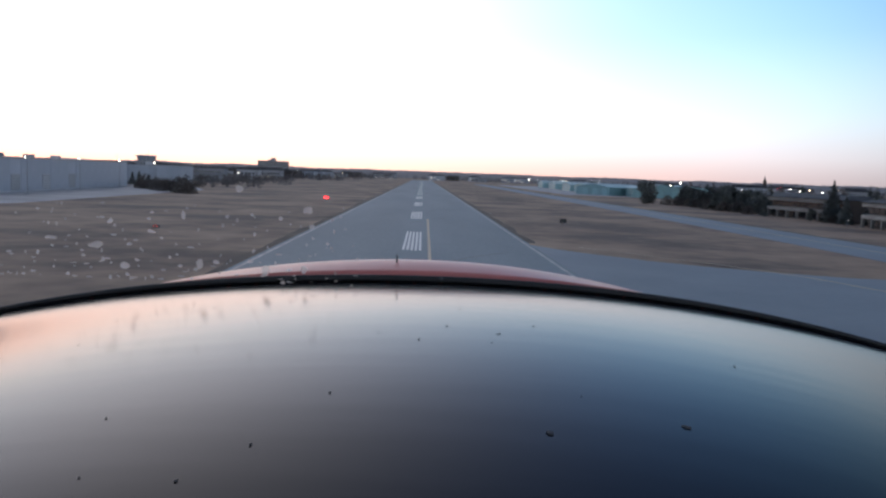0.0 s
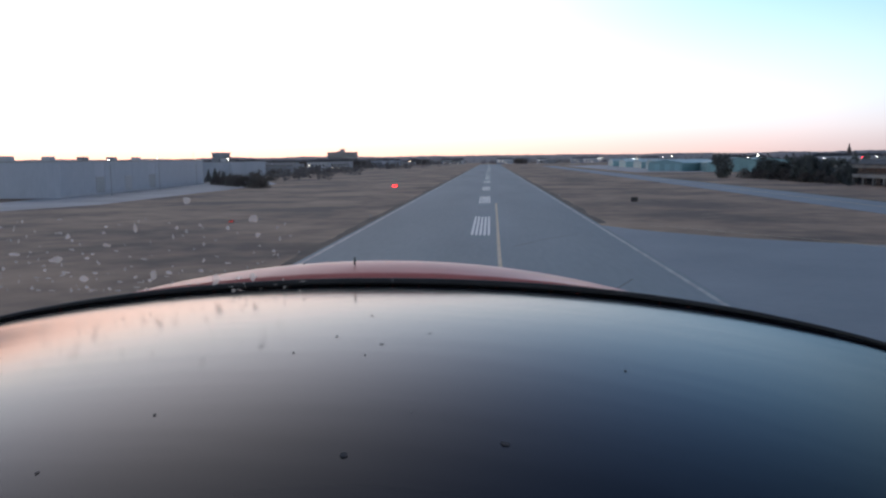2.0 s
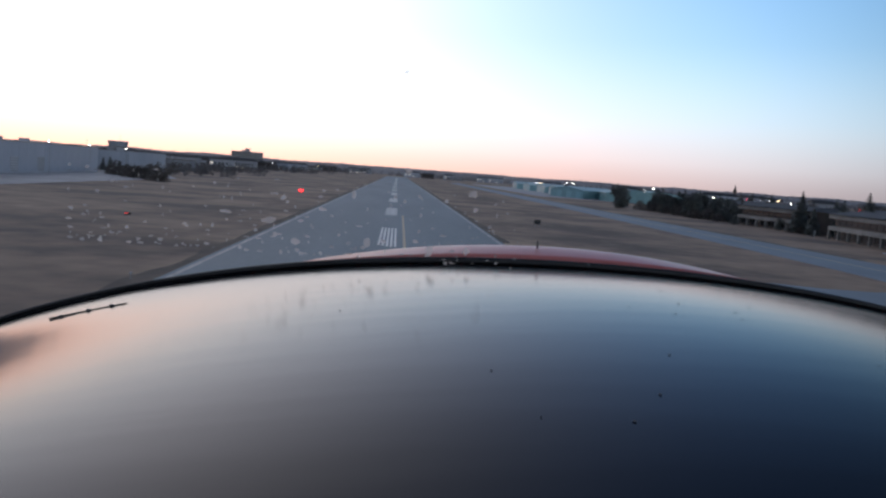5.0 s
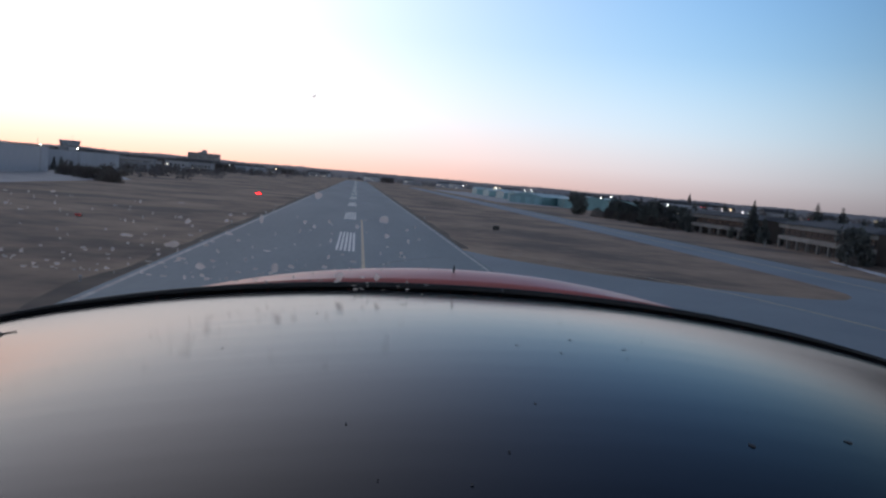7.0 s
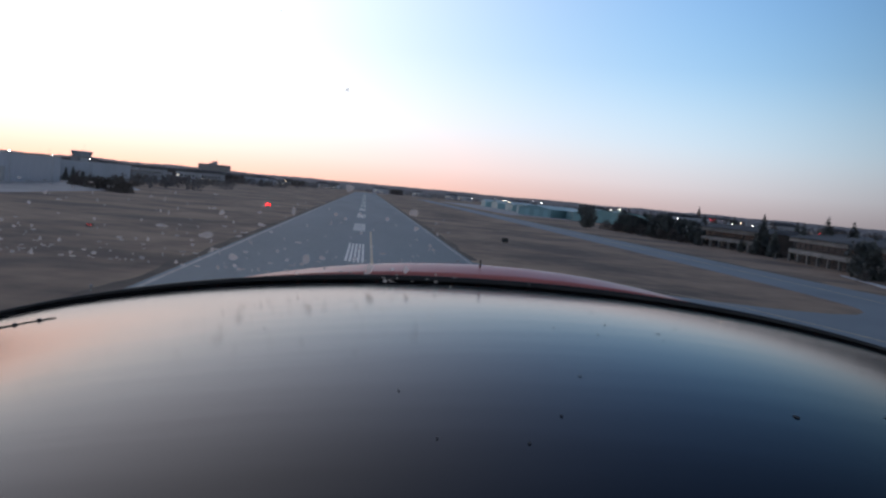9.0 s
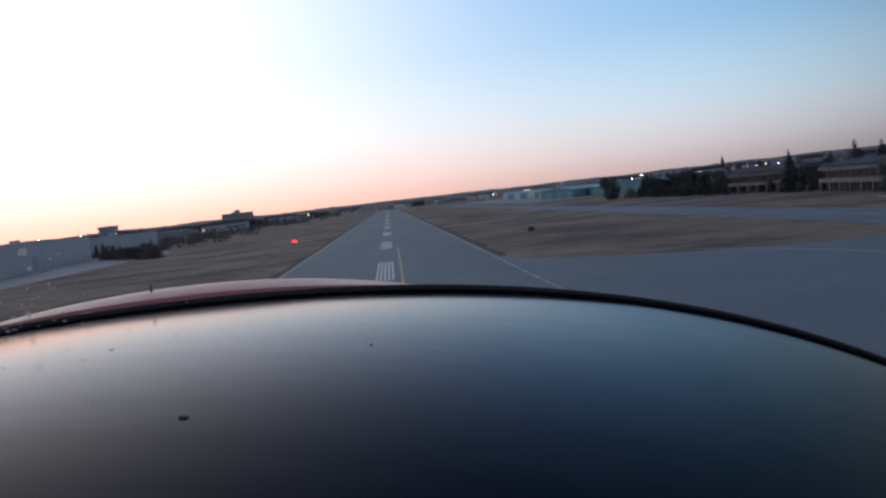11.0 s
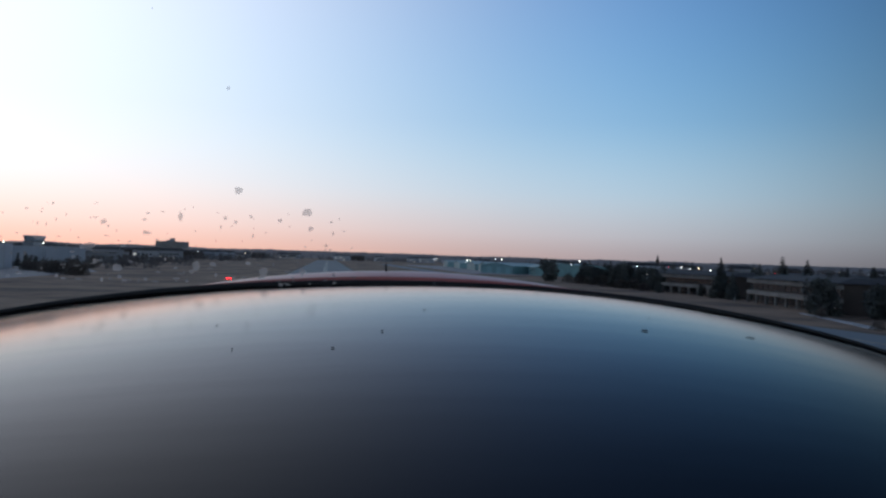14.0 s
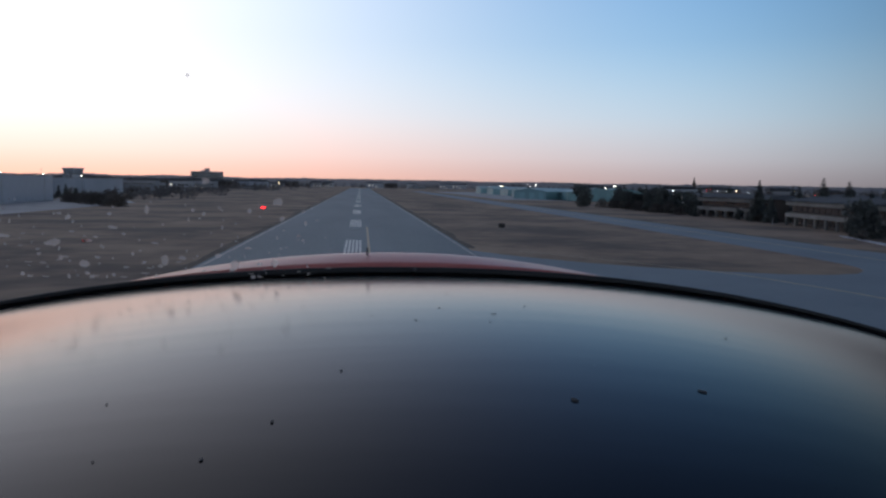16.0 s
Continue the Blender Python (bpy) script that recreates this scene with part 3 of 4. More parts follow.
def flood_lamp(at, height, bulb, label, size=0.45):
    root = thing("flood_lamp", at, label, "lamp", "flood lamps")
    part("pole", tube(bmesh.new(), (0, 0, 0), (0, 0, height), 0.11, 0.06, 8), M["steel"], root)
    part("arm", tube(bmesh.new(), (0, 0, height - 0.08), (0, -0.7, height + 0.05), 0.04, 0.04, 6), M["steel"], root)
    head = part("head", box(-size, size, -0.7 - size, -0.7 + size, height + 0.02, height + 0.22, 0.04), M["steel"], root)
    bm = bmesh.new()
    bmesh.ops.create_uvsphere(bm, u_segments=10, v_segments=6, radius=size, matrix=Matrix.Translation((0, -0.72, height - 0.12)) @ Matrix.Diagonal((1, 1, 0.75, 1)))
    part("bulb", bm, M[bulb], head, smooth=True)
    return root


# x/y bearing, distance, height, bulb, size
for bearing, dist, height, bulb, size in ((-0.443, 228, 9.6, "lamp_white", 0.55), (-0.392, 280, 9.5, "lamp_white", 0.55), (-0.347, 325, 9.4, "lamp_white", 0.6), (-0.51, 190, 9.3, "lamp_white", 0.45),
                                          (0.341, 430, 9.2, "lamp_white", 1.2), (0.233, 560, 9.1, "lamp_white", 1.0), (0.223, 560, 9.0, "lamp_white", 0.8), (0.424, 403, 7.4, "lamp_white", 1.1),
                                          (0.501, 383, 7.3, "lamp_white", 1.0), (0.532, 383, 6.9, "lamp_white", 0.8), (0.540, 383, 6.8, "lamp_white", 0.6), (0.152, 900, 9.3, "lamp_white", 0.5),
                                          (0.143, 880, 8.6, "lamp_white", 0.5), (0.171, 860, 8.5, "lamp_white", 0.5), (0.470, 403, 7.9, "lamp_red", 0.5), (0.476, 403, 8.4, "lamp_red", 0.35),
                                          (0.629, 293, 6.6, "lamp_red", 0.4), (0.57, 172, 1.7, "lamp_white", 0.12), (0.388, 262, 2.0, "lamp_white", 0.3), (-0.190, 900, 3.5, "lamp_red", 0.9), (-0.235, 800, 6.0, "lamp_red", 0.7),
                                          (0.73, 300, 8.0, "lamp_warm", 0.5), (-0.55, 300, 8.5, "lamp_white", 0.5)):
    flood_lamp(pose(bearing * dist, AHEAD + dist, 0), height, bulb, {"lamp_white": "tall steel pole with a bright white flood lamp", "lamp_red": "steel pole with a red warning lamp", "lamp_warm": "steel pole with a warm yellow lamp"}[bulb], size * 0.30)


def office_block(at, label):
    """The tall slab of offices far beyond the runway, with a stair tower."""
    root = thing("office_block", at, label, "building")
    part("wall", box(-33, 33, 0.3, 16, 0, 27), M["white_wall"], root)
    tower = part("stair_tower", box(-5, 5.5, -0.4, 15, 27, 33.5), M["grey_wall"], root)
    part("roof_room", box(-12, -5, 3, 12, 27, 29.5), M["grey_wall"], root)
    for f in range(8):
        part("storey_band", box(-33.1, 33.1, 0.0, 0.298, f * 3.35 + 0.2, f * 3.35 + 1.5), M["concrete"], root)
    pane = as_mesh("window", box(-1.2, 1.2, 0.12, 0.296, 0, 1.6), M["dark_glass"])
    for f in range(8):
        for k in range(20):
            shared("window", pane, root, pose(-31.2 + k * 3.28, 0, f * 3.35 + 1.62))
    return root


office_block(pose(-323, 1690, 0, 0, 0, 10), "tall grey office block with a stair tower on the skyline")


def lowrise_office(at, length, label, storeys=2):
    """A low brown office building with pale floor bands and pillars along the front, at y = 0."""
    root = thing("office_building", at, label, "building", "low office buildings")
    top = storeys * 2.75 + 0.4
    part("wall", box(0, length, 1.6, 16, 0, top), M["brown_wall"], root)
    for s in range(storeys):
        part("floor_band", box(-0.4, length + 0.4, 0, 1.58, s * 2.75 + 2.1, s * 2.75 + 3.0, 0.05), M["concrete"], root, "pale concrete floor band")
        n = int(length / 3.0)
        pane = as_mesh("window", box(0.12, 2.88, 1.45, 1.597, s * 2.75 + 0.6, s * 2.75 + 2.0), M["dark_glass"])
        for k in range(n):
            shared("window", pane, root, pose(k * length / n, 0, 0))
    pillar = as_mesh("pillar", box(-0.28, 0.28, 0.1, 0.7, 0, 2.1), M["concrete"])
    for k in range(int(length / 5) + 1):
        shared("pillar", pillar, root, pose(k * length / int(length / 5), 0, 0))
    bm = bmesh.new()
    v = [bm.verts.new(p) for p in ((-1, -0.6, top), (length + 1, -0.6, top), (length + 1, 17, top), (-1, 17, top), (3, 5, top + 1.1), (length - 3, 5, top + 1.1), (length - 3, 12, top + 1.1), (3, 12, top + 1.1))]
    for f in ((0, 1, 5, 4), (1, 2, 6, 5), (2, 3, 7, 6), (3, 0, 4, 7), (4, 5, 6, 7), (3, 2, 1, 0)):
        bm.faces.new([v[i] for i in f])
    part("roof", bm, M["roof"], root, "dark hipped roof")
    return root


def facing_runway(x, y, turn=0.0):
    """A pose whose front (-y) looks towards the runway, with +x running back along it."""
    return pose(x, y, 0, 0, 0, -90 + turn)


lowrise_office(facing_runway(118, 300, 4), 42, "low brown two-storey office building with pale floor bands")
lowrise_office(facing_runway(105, 257, 4), 36, "low brown office building half hidden by trees")
lowrise_office(facing_runway(103, 204, -10), 44, "low brown office building with pale pillars")
lowrise_office(facing_runway(170, 300, 0), 46, "low brown office building behind bare trees")


def hangar(at, width, depth, eave, ridge, label):
    """A gabled metal hangar: the gable is the front, at y = 0."""
    root = thing("hangar", at, label, "hangar", "teal hangars")
    bm = bmesh.new()
    w = width / 2
    prof = [(-w, 0), (w, 0), (w, eave), (0, ridge), (-w, eave)]
    a, b = [bm.verts.new((x, 0, z)) for x, z in prof], [bm.verts.new((x, depth, z)) for x, z in prof]
    bm.faces.new(a)
    bm.faces.new(b[::-1])
    for i in range(5):
        j = (i + 1) % 5
        bm.faces.new((a[j], a[i], b[i], b[j]))
    bmesh.ops.recalc_face_normals(bm, faces=bm.faces)
    part("wall", bm, M["teal"], root)
    for s in (-1, 1):
        bm = bmesh.new()
        q = [(0, ridge + 0.04), (s * (w + 0.5), eave - 0.12), (s * (w + 0.5), eave + 0.16), (0, ridge + 0.32)]
        a, b = [bm.verts.new((x, -0.4, z)) for x, z in q], [bm.verts.new((x, depth + 0.4, z)) for x, z in q]
        bm.faces.new(a)
        bm.faces.new(b[::-1])
        for i in range(4):
            j = (i + 1) % 4
            bm.faces.new((a[j], a[i], b[i], b[j]))
        bmesh.ops.recalc_face_normals(bm, faces=bm.faces)
        part("roof", bm, M["teal_dark"], root)
    n = 6
    leaf = as_mesh("door_leaf", box(0.06, (width - 4) / n - 0.06, -0.14, -0.01, 0.1, eave * 0.86, 0.03), M["teal"])
    for k in range(n):
        shared("door_leaf", leaf, root, pose(-w + 2 + k * (width - 4) / n, 0, 0))
    rib = as_mesh("cladding_rib", box(-0.05, 0.05, 0, 0.09, 0.1, eave - 0.15), M["teal_dark"])
    for s in (-1, 1):
        for k in range(int(depth / 2)):
            shared("cladding_rib", rib, root, pose(s * (w + 0.002), 1 + k * 2, 0, 0, 0, -90 * s) if s < 0 else pose(w + 0.002, 1 + k * 2, 0, 0, 0, -90))
    return root


hangar(pose(138, 462, 0, 0, 0, -8), 34, 40, 5.0, 7.6, "teal metal hangar with a shallow gable and sliding doors")
hangar(pose(172, 520, 0, 0, 0, -8), 36, 40, 5.2, 7.4, "teal metal hangar behind the pines")
hangar(pose(107, 505, 0, 0, 0, -60), 30, 34, 4.9, 6.6, "teal metal hangar beside the taxiway")
hangar(pose(112, 570, 0, 0, 0, -90), 34, 34, 4.9, 6.6, "teal metal hangar in the middle of the row")
hangar(pose(116, 640, 0, 0, 0, -90), 34, 34, 4.9, 6.6, "long low teal hangar in the row")
hangar(pose(118, 720, 0, 0, 0, -90), 34, 34, 4.9, 6.6, "low teal hangar at the far end of the row")
hangar(pose(120, 800, 0, 0, 0, -90), 30, 30, 5.0, 7.2, "far small teal hangar on the pale apron")


def town_house(seed):
    rnd = random.Random(seed)
    root = thing("town_building")
    w, d, h = rnd.uniform(12, 26), rnd.uniform(9, 14), rnd.uniform(4, 8)
    part("wall", box(-w / 2, w / 2, 0, d, 0, h), M[rnd.choice(("grey_wall", "white_wall", "brown_wall", "grey_wall"))], root)
    bm = bmesh.new()
    rise = rnd.choice((0.5, 2.2, 2.8))
    v = [bm.verts.new(p) for p in ((-w / 2 - .4, -.4, h), (w / 2 + .4, -.4, h), (w / 2 + .4, d + .4, h), (-w / 2 - .4, d + .4, h), (-w / 2 + 1, d / 2, h + rise), (w / 2 - 1, d / 2, h + rise))]
    for f in ((0, 1, 5, 4), (1, 2, 5), (2, 3, 4, 5), (3, 0, 4), (3, 2, 1, 0)):
        bm.faces.new([v[i] for i in f])
    part("roof", bm, M["roof"], root)
    pane = as_mesh("window", box(-0.7, 0.7, -0.06, -0.003, 0, 1.3), M["dark_glass"])
    lit = as_mesh("lit_window", box(-0.8, 0.8, -0.06, -0.003, 0, 1.4), M["window_lit"])
    for f in range(int(h // 3)):
        for k in range(int(w // 3)):
            on = rnd.random() < 0.12
            shared("lit_window" if on else "window", lit if on else pane, root, pose(-w / 2 + 1.6 + k * 3, 0, 1 + f * 2.9))
    return root


# small street lamps scattered through the town
def street_lamp(bulb):
    root = thing("street_lamp")
    part("pole", tube(bmesh.new(), (0, 0, 0), (0, 0, 7.4), 0.12, 0.07, 6), M["steel"], root)
    part("arm", tube(bmesh.new(), (0, 0, 7.3), (0, -1.2, 7.6), 0.05, 0.05, 5), M["steel"], root)
    bm = bmesh.new()
    bmesh.ops.create_uvsphere(bm, u_segments=8, v_segments=5, radius=0.30, matrix=Matrix.Translation((0, -1.2, 7.45)))
    part("bulb", bm, M[bulb], root, smooth=True)
    return root


lamp_rnd = random.Random(17)
lamps = [street_lamp("lamp_white"), street_lamp("lamp_warm")]
for k in range(64):
    left = lamp_rnd.random() < 0.62
    y = lamp_rnd.uniform(430, 1500)
    x = y * (lamp_rnd.uniform(-0.62, -0.10) if left else lamp_rnd.uniform(0.13, 0.75))
    if y < 700 and abs(x) < 120:
        x *= 1.8
    m = pose(x, y, 0, 0, 0, lamp_rnd.uniform(-30, 30))
    if k < 2:
        lamps[k].matrix_basis = m
        ob = lamps[k]
    else:
        ob = copy_thing(lamps[k % 2], m)
    tagged(ob, "white street lamp on a steel pole in the distant town" if k % 2 == 0 else "warm street lamp on a steel pole in the distant town", "street lamp", "town street lamps")

houses = [town_house(60 + k) for k in range(7)]
spots = []
rnd = random.Random(5)
while len(spots) < 74:
    b, dist = rnd.uniform(-0.78, 0.22), rnd.uniform(430, 1650)
    if dist > 1300 and abs(b * dist) < 60 or abs(b * dist) < 110 and dist < 1300 or (b > 0.02 and dist < 1300) or (b < -0.3 and dist < 470):
        continue
    spots.append((b * dist, dist))
for k in range(16):
    spots.append((rnd.uniform(0.35, 0.9) * 620, rnd.uniform(520, 900)))
for k in range(72):
    y = rnd.uniform(420, 1250)
    spots.append((-128 - rnd.random() ** 1.5 * 190, y))
for k in range(16):
    spots.append((rnd.uniform(-160, 200), rnd.uniform(1330, 1500)))
spots.append((-106, -2))
for i, (x, y) in enumerate(spots):
    m = pose(x, y, 0, 0, 0, rnd.uniform(-35, 35))
    if i < len(houses):
        houses[i].matrix_basis = m
        ob = houses[i]
    else:
        ob = copy_thing(houses[i % len(houses)], m)
    tagged(ob, "low town building seen far across the airfield at dusk", "building", "town buildings")

# the airfield's control tower behind the warehouses
tower = thing("control_tower", pose(-147, 440, 0, 0, 0, 20), "small white control tower with a glazed cab", "tower")
part("shaft", box(-3.2, 3.2, -3.2, 3.2, 0, 10.2, 0.1), M["white_wall"], tower)
part("gallery", box(-4.4, 4.4, -4.4, 4.4, 10.2, 10.6, 0.05), M["concrete"], tower)
cab = part("cab", tube(bmesh.new(), (0, 0, 10.6), (0, 0, 13.0), 4.3, 4.9, 8), M["painted_sky_glass"], tower, "glazed cab, its glass painted pale for the sky seen through it")
for k in range(8):
    a = (k + 0.0) * math.pi / 4
    part("mullion", tube(bmesh.new(), (4.32 * math.cos(a), 4.32 * math.sin(a), 10.6), (4.92 * math.cos(a), 4.92 * math.sin(a), 13.0), 0.12, 0.12, 6), M["white_wall"], cab)
part("roof", tube(bmesh.new(), (0, 0, 13.0), (0, 0, 13.5), 5.3, 5.1, 8), M["white_wall"], tower)
part("antenna", tube(bmesh.new(), (1, 0, 13.5), (1, 0, 16.5), 0.06, 0.03, 6), M["steel"], tower)

# a slim mast and a water-tower-like spire on the skyline
mast = thing("radio_mast", pose(-0.383 * 900, 900, 0), "slim steel radio mast on the skyline", "mast")
part("pole", tube(bmesh.new(), (0, 0, 0), (0, 0, 18.5), 0.35, 0.12, 6), M["steel"], mast)
for z in (6, 12, 17):
    part("crossbar", box(-0.9, 0.9, -0.06, 0.06, z, z + 0.15), M["steel"], mast)
spire = thing("church_spire", pose(0.445 * 1500, 1500, 0), "dark church tower with a pointed spire on the skyline", "church")
part("tower", box(-2.6, 2.6, -2.6, 2.6, 0, 21), M["brown_wall"], spire)
part("spire", tube(bmesh.new(), (0, 0, 21), (0, 0, 32), 2.7, 0.1, 8), M["roof"], spire)

# ---- small things on the airfield ----
def slope_light(at, bulb, label, size=0.28):
    root = thing("approach_light", at, label, "light", "approach slope lights")
    part("housing", box(-0.75, 0.75, -0.5, 0.7, 0.35, 0.95, 0.06), M["orange" if size > 0.2 else "black"], root)
    for sx in (-0.55, 0.55):
        part("leg", tube(bmesh.new(), (sx, 0, 0), (sx, 0, 0.4), 0.05, 0.05, 6), M["steel"], root)
    for sx in (-0.36, 0.36):
        bm = bmesh.new()
        bmesh.ops.create_uvsphere(bm, u_segments=10, v_segments=6, radius=size, matrix=Matrix.Translation((sx, -0.56, 0.66)) @ Matrix.Diagonal((1, 0.4, 0.85, 1)))
        part("lens", bm, M[bulb], root, smooth=True)
    return root


slope_light(pose(-28.5, 258, 0), "lamp_red", "approach slope light box showing bright red, on the grass")
small_box = slope_light(pose(-35.2, 131, 0), "lamp_dim_red", "small airfield light box glowing dim red, on the grass", 0.10)
small_box.scale = (0.5, 0.5, 0.5)
slope_light(pose(-30.2, 40, 0), "lamp_warm", "approach slope light box showing white, on the grass")


def airfield_sign(at, label):
    root = thing("airfield_sign", at, label, "sign", "airfield signs")
    part("panel", box(-0.62, 0.62, -0.12, 0.12, 0.3, 1.15, 0.03), M["black"], root)
    for sx in (-0.45, 0.45):
        part("leg", tube(bmesh.new(), (sx, 0, 0), (sx, 0, 0.32), 0.04, 0.04, 6), M["steel"], root)
    return root


airfield_sign(pose(26.9, 172, 0, 0, 0, 8), "small black airfield sign on legs in the dry grass")


def edge_light(at):
    root = thing("edge_light", at, "small pale runway edge light on a short stake", "light", "runway edge lights")
    part("stake", tube(bmesh.new(), (0, 0, 0), (0, 0, 0.3), 0.035, 0.03, 6), M["steel"], root)
    bm = bmesh.new()
    bmesh.ops.create_uvsphere(bm, u_segments=8, v_segments=5, radius=0.11, matrix=Matrix.Translation((0, 0, 0.36)))
    part("globe", bm, M["apron"], root, smooth=True)
    return root


first = edge_light(pose(MID - HALF - 1.5, 80, 0))
for k in range(1, 18):
    copy_thing(first, pose(MID - HALF - 1.5, 80 + k * 60, 0))
for k in range(2, 18):
    copy_thing(first, pose(MID + HALF + 1.5, 80 + k * 60, 0))


def snow_patch(outline, label):
    return solo("snow_patch", slab(curve_through(outline + outline[:1], 6)[:-1], -0.02, 0.12), M["snow"], label, "snow", "snow patches")


snow_patch([(78.5, 130), (80, 129), (83.5, 139), (86, 148), (89.6, 161), (88.6, 161), (84.6, 148)], "narrow strip of old snow along a ditch")
snow_patch([(87, 131), (96, 128), (104, 131), (97, 136), (90, 136)], "patch of old grey snow by the bushes")
snow_patch([(118, 128), (130, 130), (136, 142), (124, 141)], "patch of old grey snow near the offices")
snow_patch([(-130, -40), (-90, -46), (-72, -30), (-78, -8), (-110, -4), (-128, -14)], "broad field of old snow beside the low building")
snow_patch([(54, -30), (60, -26), (61, -14), (58, -10), (58, -24)], "curl of old snow in the grass")

# ---- the nose of the light aircraft ahead of its windscreen ----
CROWN, FALL, FALL4, KEEL = -0.1841, -0.1093, -0.0533, 0.070      # arch of the seal across the cowl
SEAL = 1.25


def arch(x):
    u = x - KEEL
    return CROWN + FALL * u * u + FALL4 * u ** 4


def bead(x):
    return max(0.0040, 0.0064 - 0.0028 * ((x - KEEL) / 0.8) ** 2)


def seal_y(x):
    return SEAL - 0.10 * x * x


def crest(x):
    """The top of the rubber seal."""
    return arch(x) + max(0.0052, 0.0078 - 0.0040 * ((x - KEEL) / 0.8) ** 2)


def cowl_z(x, y):
    """Convex skin: it rises a little behind the seal, then bends down ever faster towards the windscreen."""
    u, back = x - KEEL, max(0.0, seal_y(x) - y)
    left, right = min(u, 0.0) ** 2, max(u, 0.0) ** 2
    left3, right3 = -min(u, 0.0) ** 3, max(u, 0.0) ** 3
    grade = 0.0537 + 0.0076 * u - 0.3895 * left - 0.3835 * right + 0.0747 * left3 + 0.0920 * right3
    bend = -0.0136 - 0.0221 * u - 0.2714 * left - 0.3306 * right - 0.2860 * left3 + 0.4175 * right3
    flare = 0.2776 + 0.3127 * u + 0.2930 * left + 0.2812 * right
    across = 1 + (-0.0978 * back + 0.6911 * back * back if u > 0 else -0.6257 * back - 0.1775 * back * back)
    fall = bend * back ** 2 / 2 + flare * back ** 3 / 3 + 0.0104 * back ** 4 / 4
    z = CROWN + across * (arch(x) - CROWN) + (crest(x) - arch(x)) - 2 * bead(x) + grade * back - fall
    # out towards the wing roots and the windscreen the skin levels off
    depth = arch(x) - z
    if depth > 0.13:
        depth = 0.13 + 0.14 * math.tanh((depth - 0.13) / 0.14)
    elif depth < -0.02:
        depth = -0.02 + 0.03 * math.tanh((depth + 0.02) / 0.03)
    return arch(x) - depth


aircraft = thing("aircraft_nose", pose(0, AHEAD, EYE), "glossy dark aircraft cowl with black rubber seal, flying over the runway", "aircraft")


def sheet(x0, x1, nx, y_of, ny, z_of, drop):
    """A curved skin over a grid, with a skirt all round that gives it depth."""
    bm = bmesh.new()
    grid = []
    for i in range(nx + 1):
        x = x0 + (x1 - x0) * i / nx
        ya, yb = y_of(x)
        grid.append([bm.verts.new((x, ya + (yb - ya) * k / ny, z_of(x, ya + (yb - ya) * k / ny))) for k in range(ny + 1)])
    for i in range(nx):
        for k in range(ny):
            bm.faces.new((grid[i][k], grid[i + 1][k], grid[i + 1][k + 1], grid[i][k + 1]))
    rim = [grid[i][0] for i in range(nx + 1)] + [grid[nx][k] for k in range(1, ny + 1)] + [grid[i][ny] for i in range(nx - 1, -1, -1)] + [grid[0][k] for k in range(ny - 1, 0, -1)]
    low = [bm.verts.new((v.co.x, v.co.y, v.co.z - drop)) for v in rim]
    for i in range(len(rim)):
        j = (i + 1) % len(rim)
        bm.faces.new((low[i], low[j], rim[j], rim[i]))
    bm.faces.new(low[::-1])
    return bm


cowl = part("cowl", sheet(-1.15, 1.40, 86, lambda x: (-0.45, seal_y(x) - 0.004), 64, cowl_z, 0.30), M["cowl"], aircraft, "glossy dark painted cowl that mirrors the sky", smooth=True)

# the seal: a rubber bead, thickest in the middle
bm = bmesh.new()
rings = []
for i in range(97):
    x = -1.15 + 2.55 * i / 96
    r = bead(x)
    rings.append([bm.verts.new((x, seal_y(x) + r * math.cos(a * math.pi / 5), crest(x) - r + r * math.sin(a * math.pi / 5))) for a in range(10)])
for a, b in zip(rings, rings[1:]):
    for k in range(10):
        bm.faces.new((a[k], a[(k + 1) % 10], b[(k + 1) % 10], b[k]))
bm.faces.new(rings[0])
bm.faces.new(rings[-1][::-1])
bmesh.ops.recalc_face_normals(bm, faces=bm.faces)
seal = part("seal", bm, M["rubber"], aircraft, "black rubber seal along the cowl's front edge", smooth=True)


def nose_z(x, y):
    """A low rounded hump close ahead of the seal that drops away to the spinner."""
    u, w = (x - KEEL + 0.02) / (0.34 if x > KEEL - 0.02 else 0.40), max(0.0, y - seal_y(x))
    hump = 0.0185 * max(-1.0, 1 - u * u) - 0.0050
    return crest(x) + hump * math.sin(min(1.0, w / 0.10) * math.pi / 2) - 2.0 * max(0.0, w - 0.10) ** 2


def front_z(x, y):
    w = max(0.0, y - seal_y(x))
    return crest(x) - 0.0040 - 0.10 * w - 2.0 * max(0.0, w - 0.06) ** 2


part("nose_skin", sheet(-0.52, 0.62, 48, lambda x: (seal_y(x) + 0.006, seal_y(x) + 0.46), 22, nose_z, 0.26), M["nose"], aircraft, "glossy red painted nose skin", smooth=True)
part("front_skin", sheet(-1.15, 1.40, 58, lambda x: (seal_y(x) + 0.006, seal_y(x) + 0.46), 18, front_z, 0.28), M["grey_paint"], aircraft, "grey painted skin in front of the seal", smooth=True)
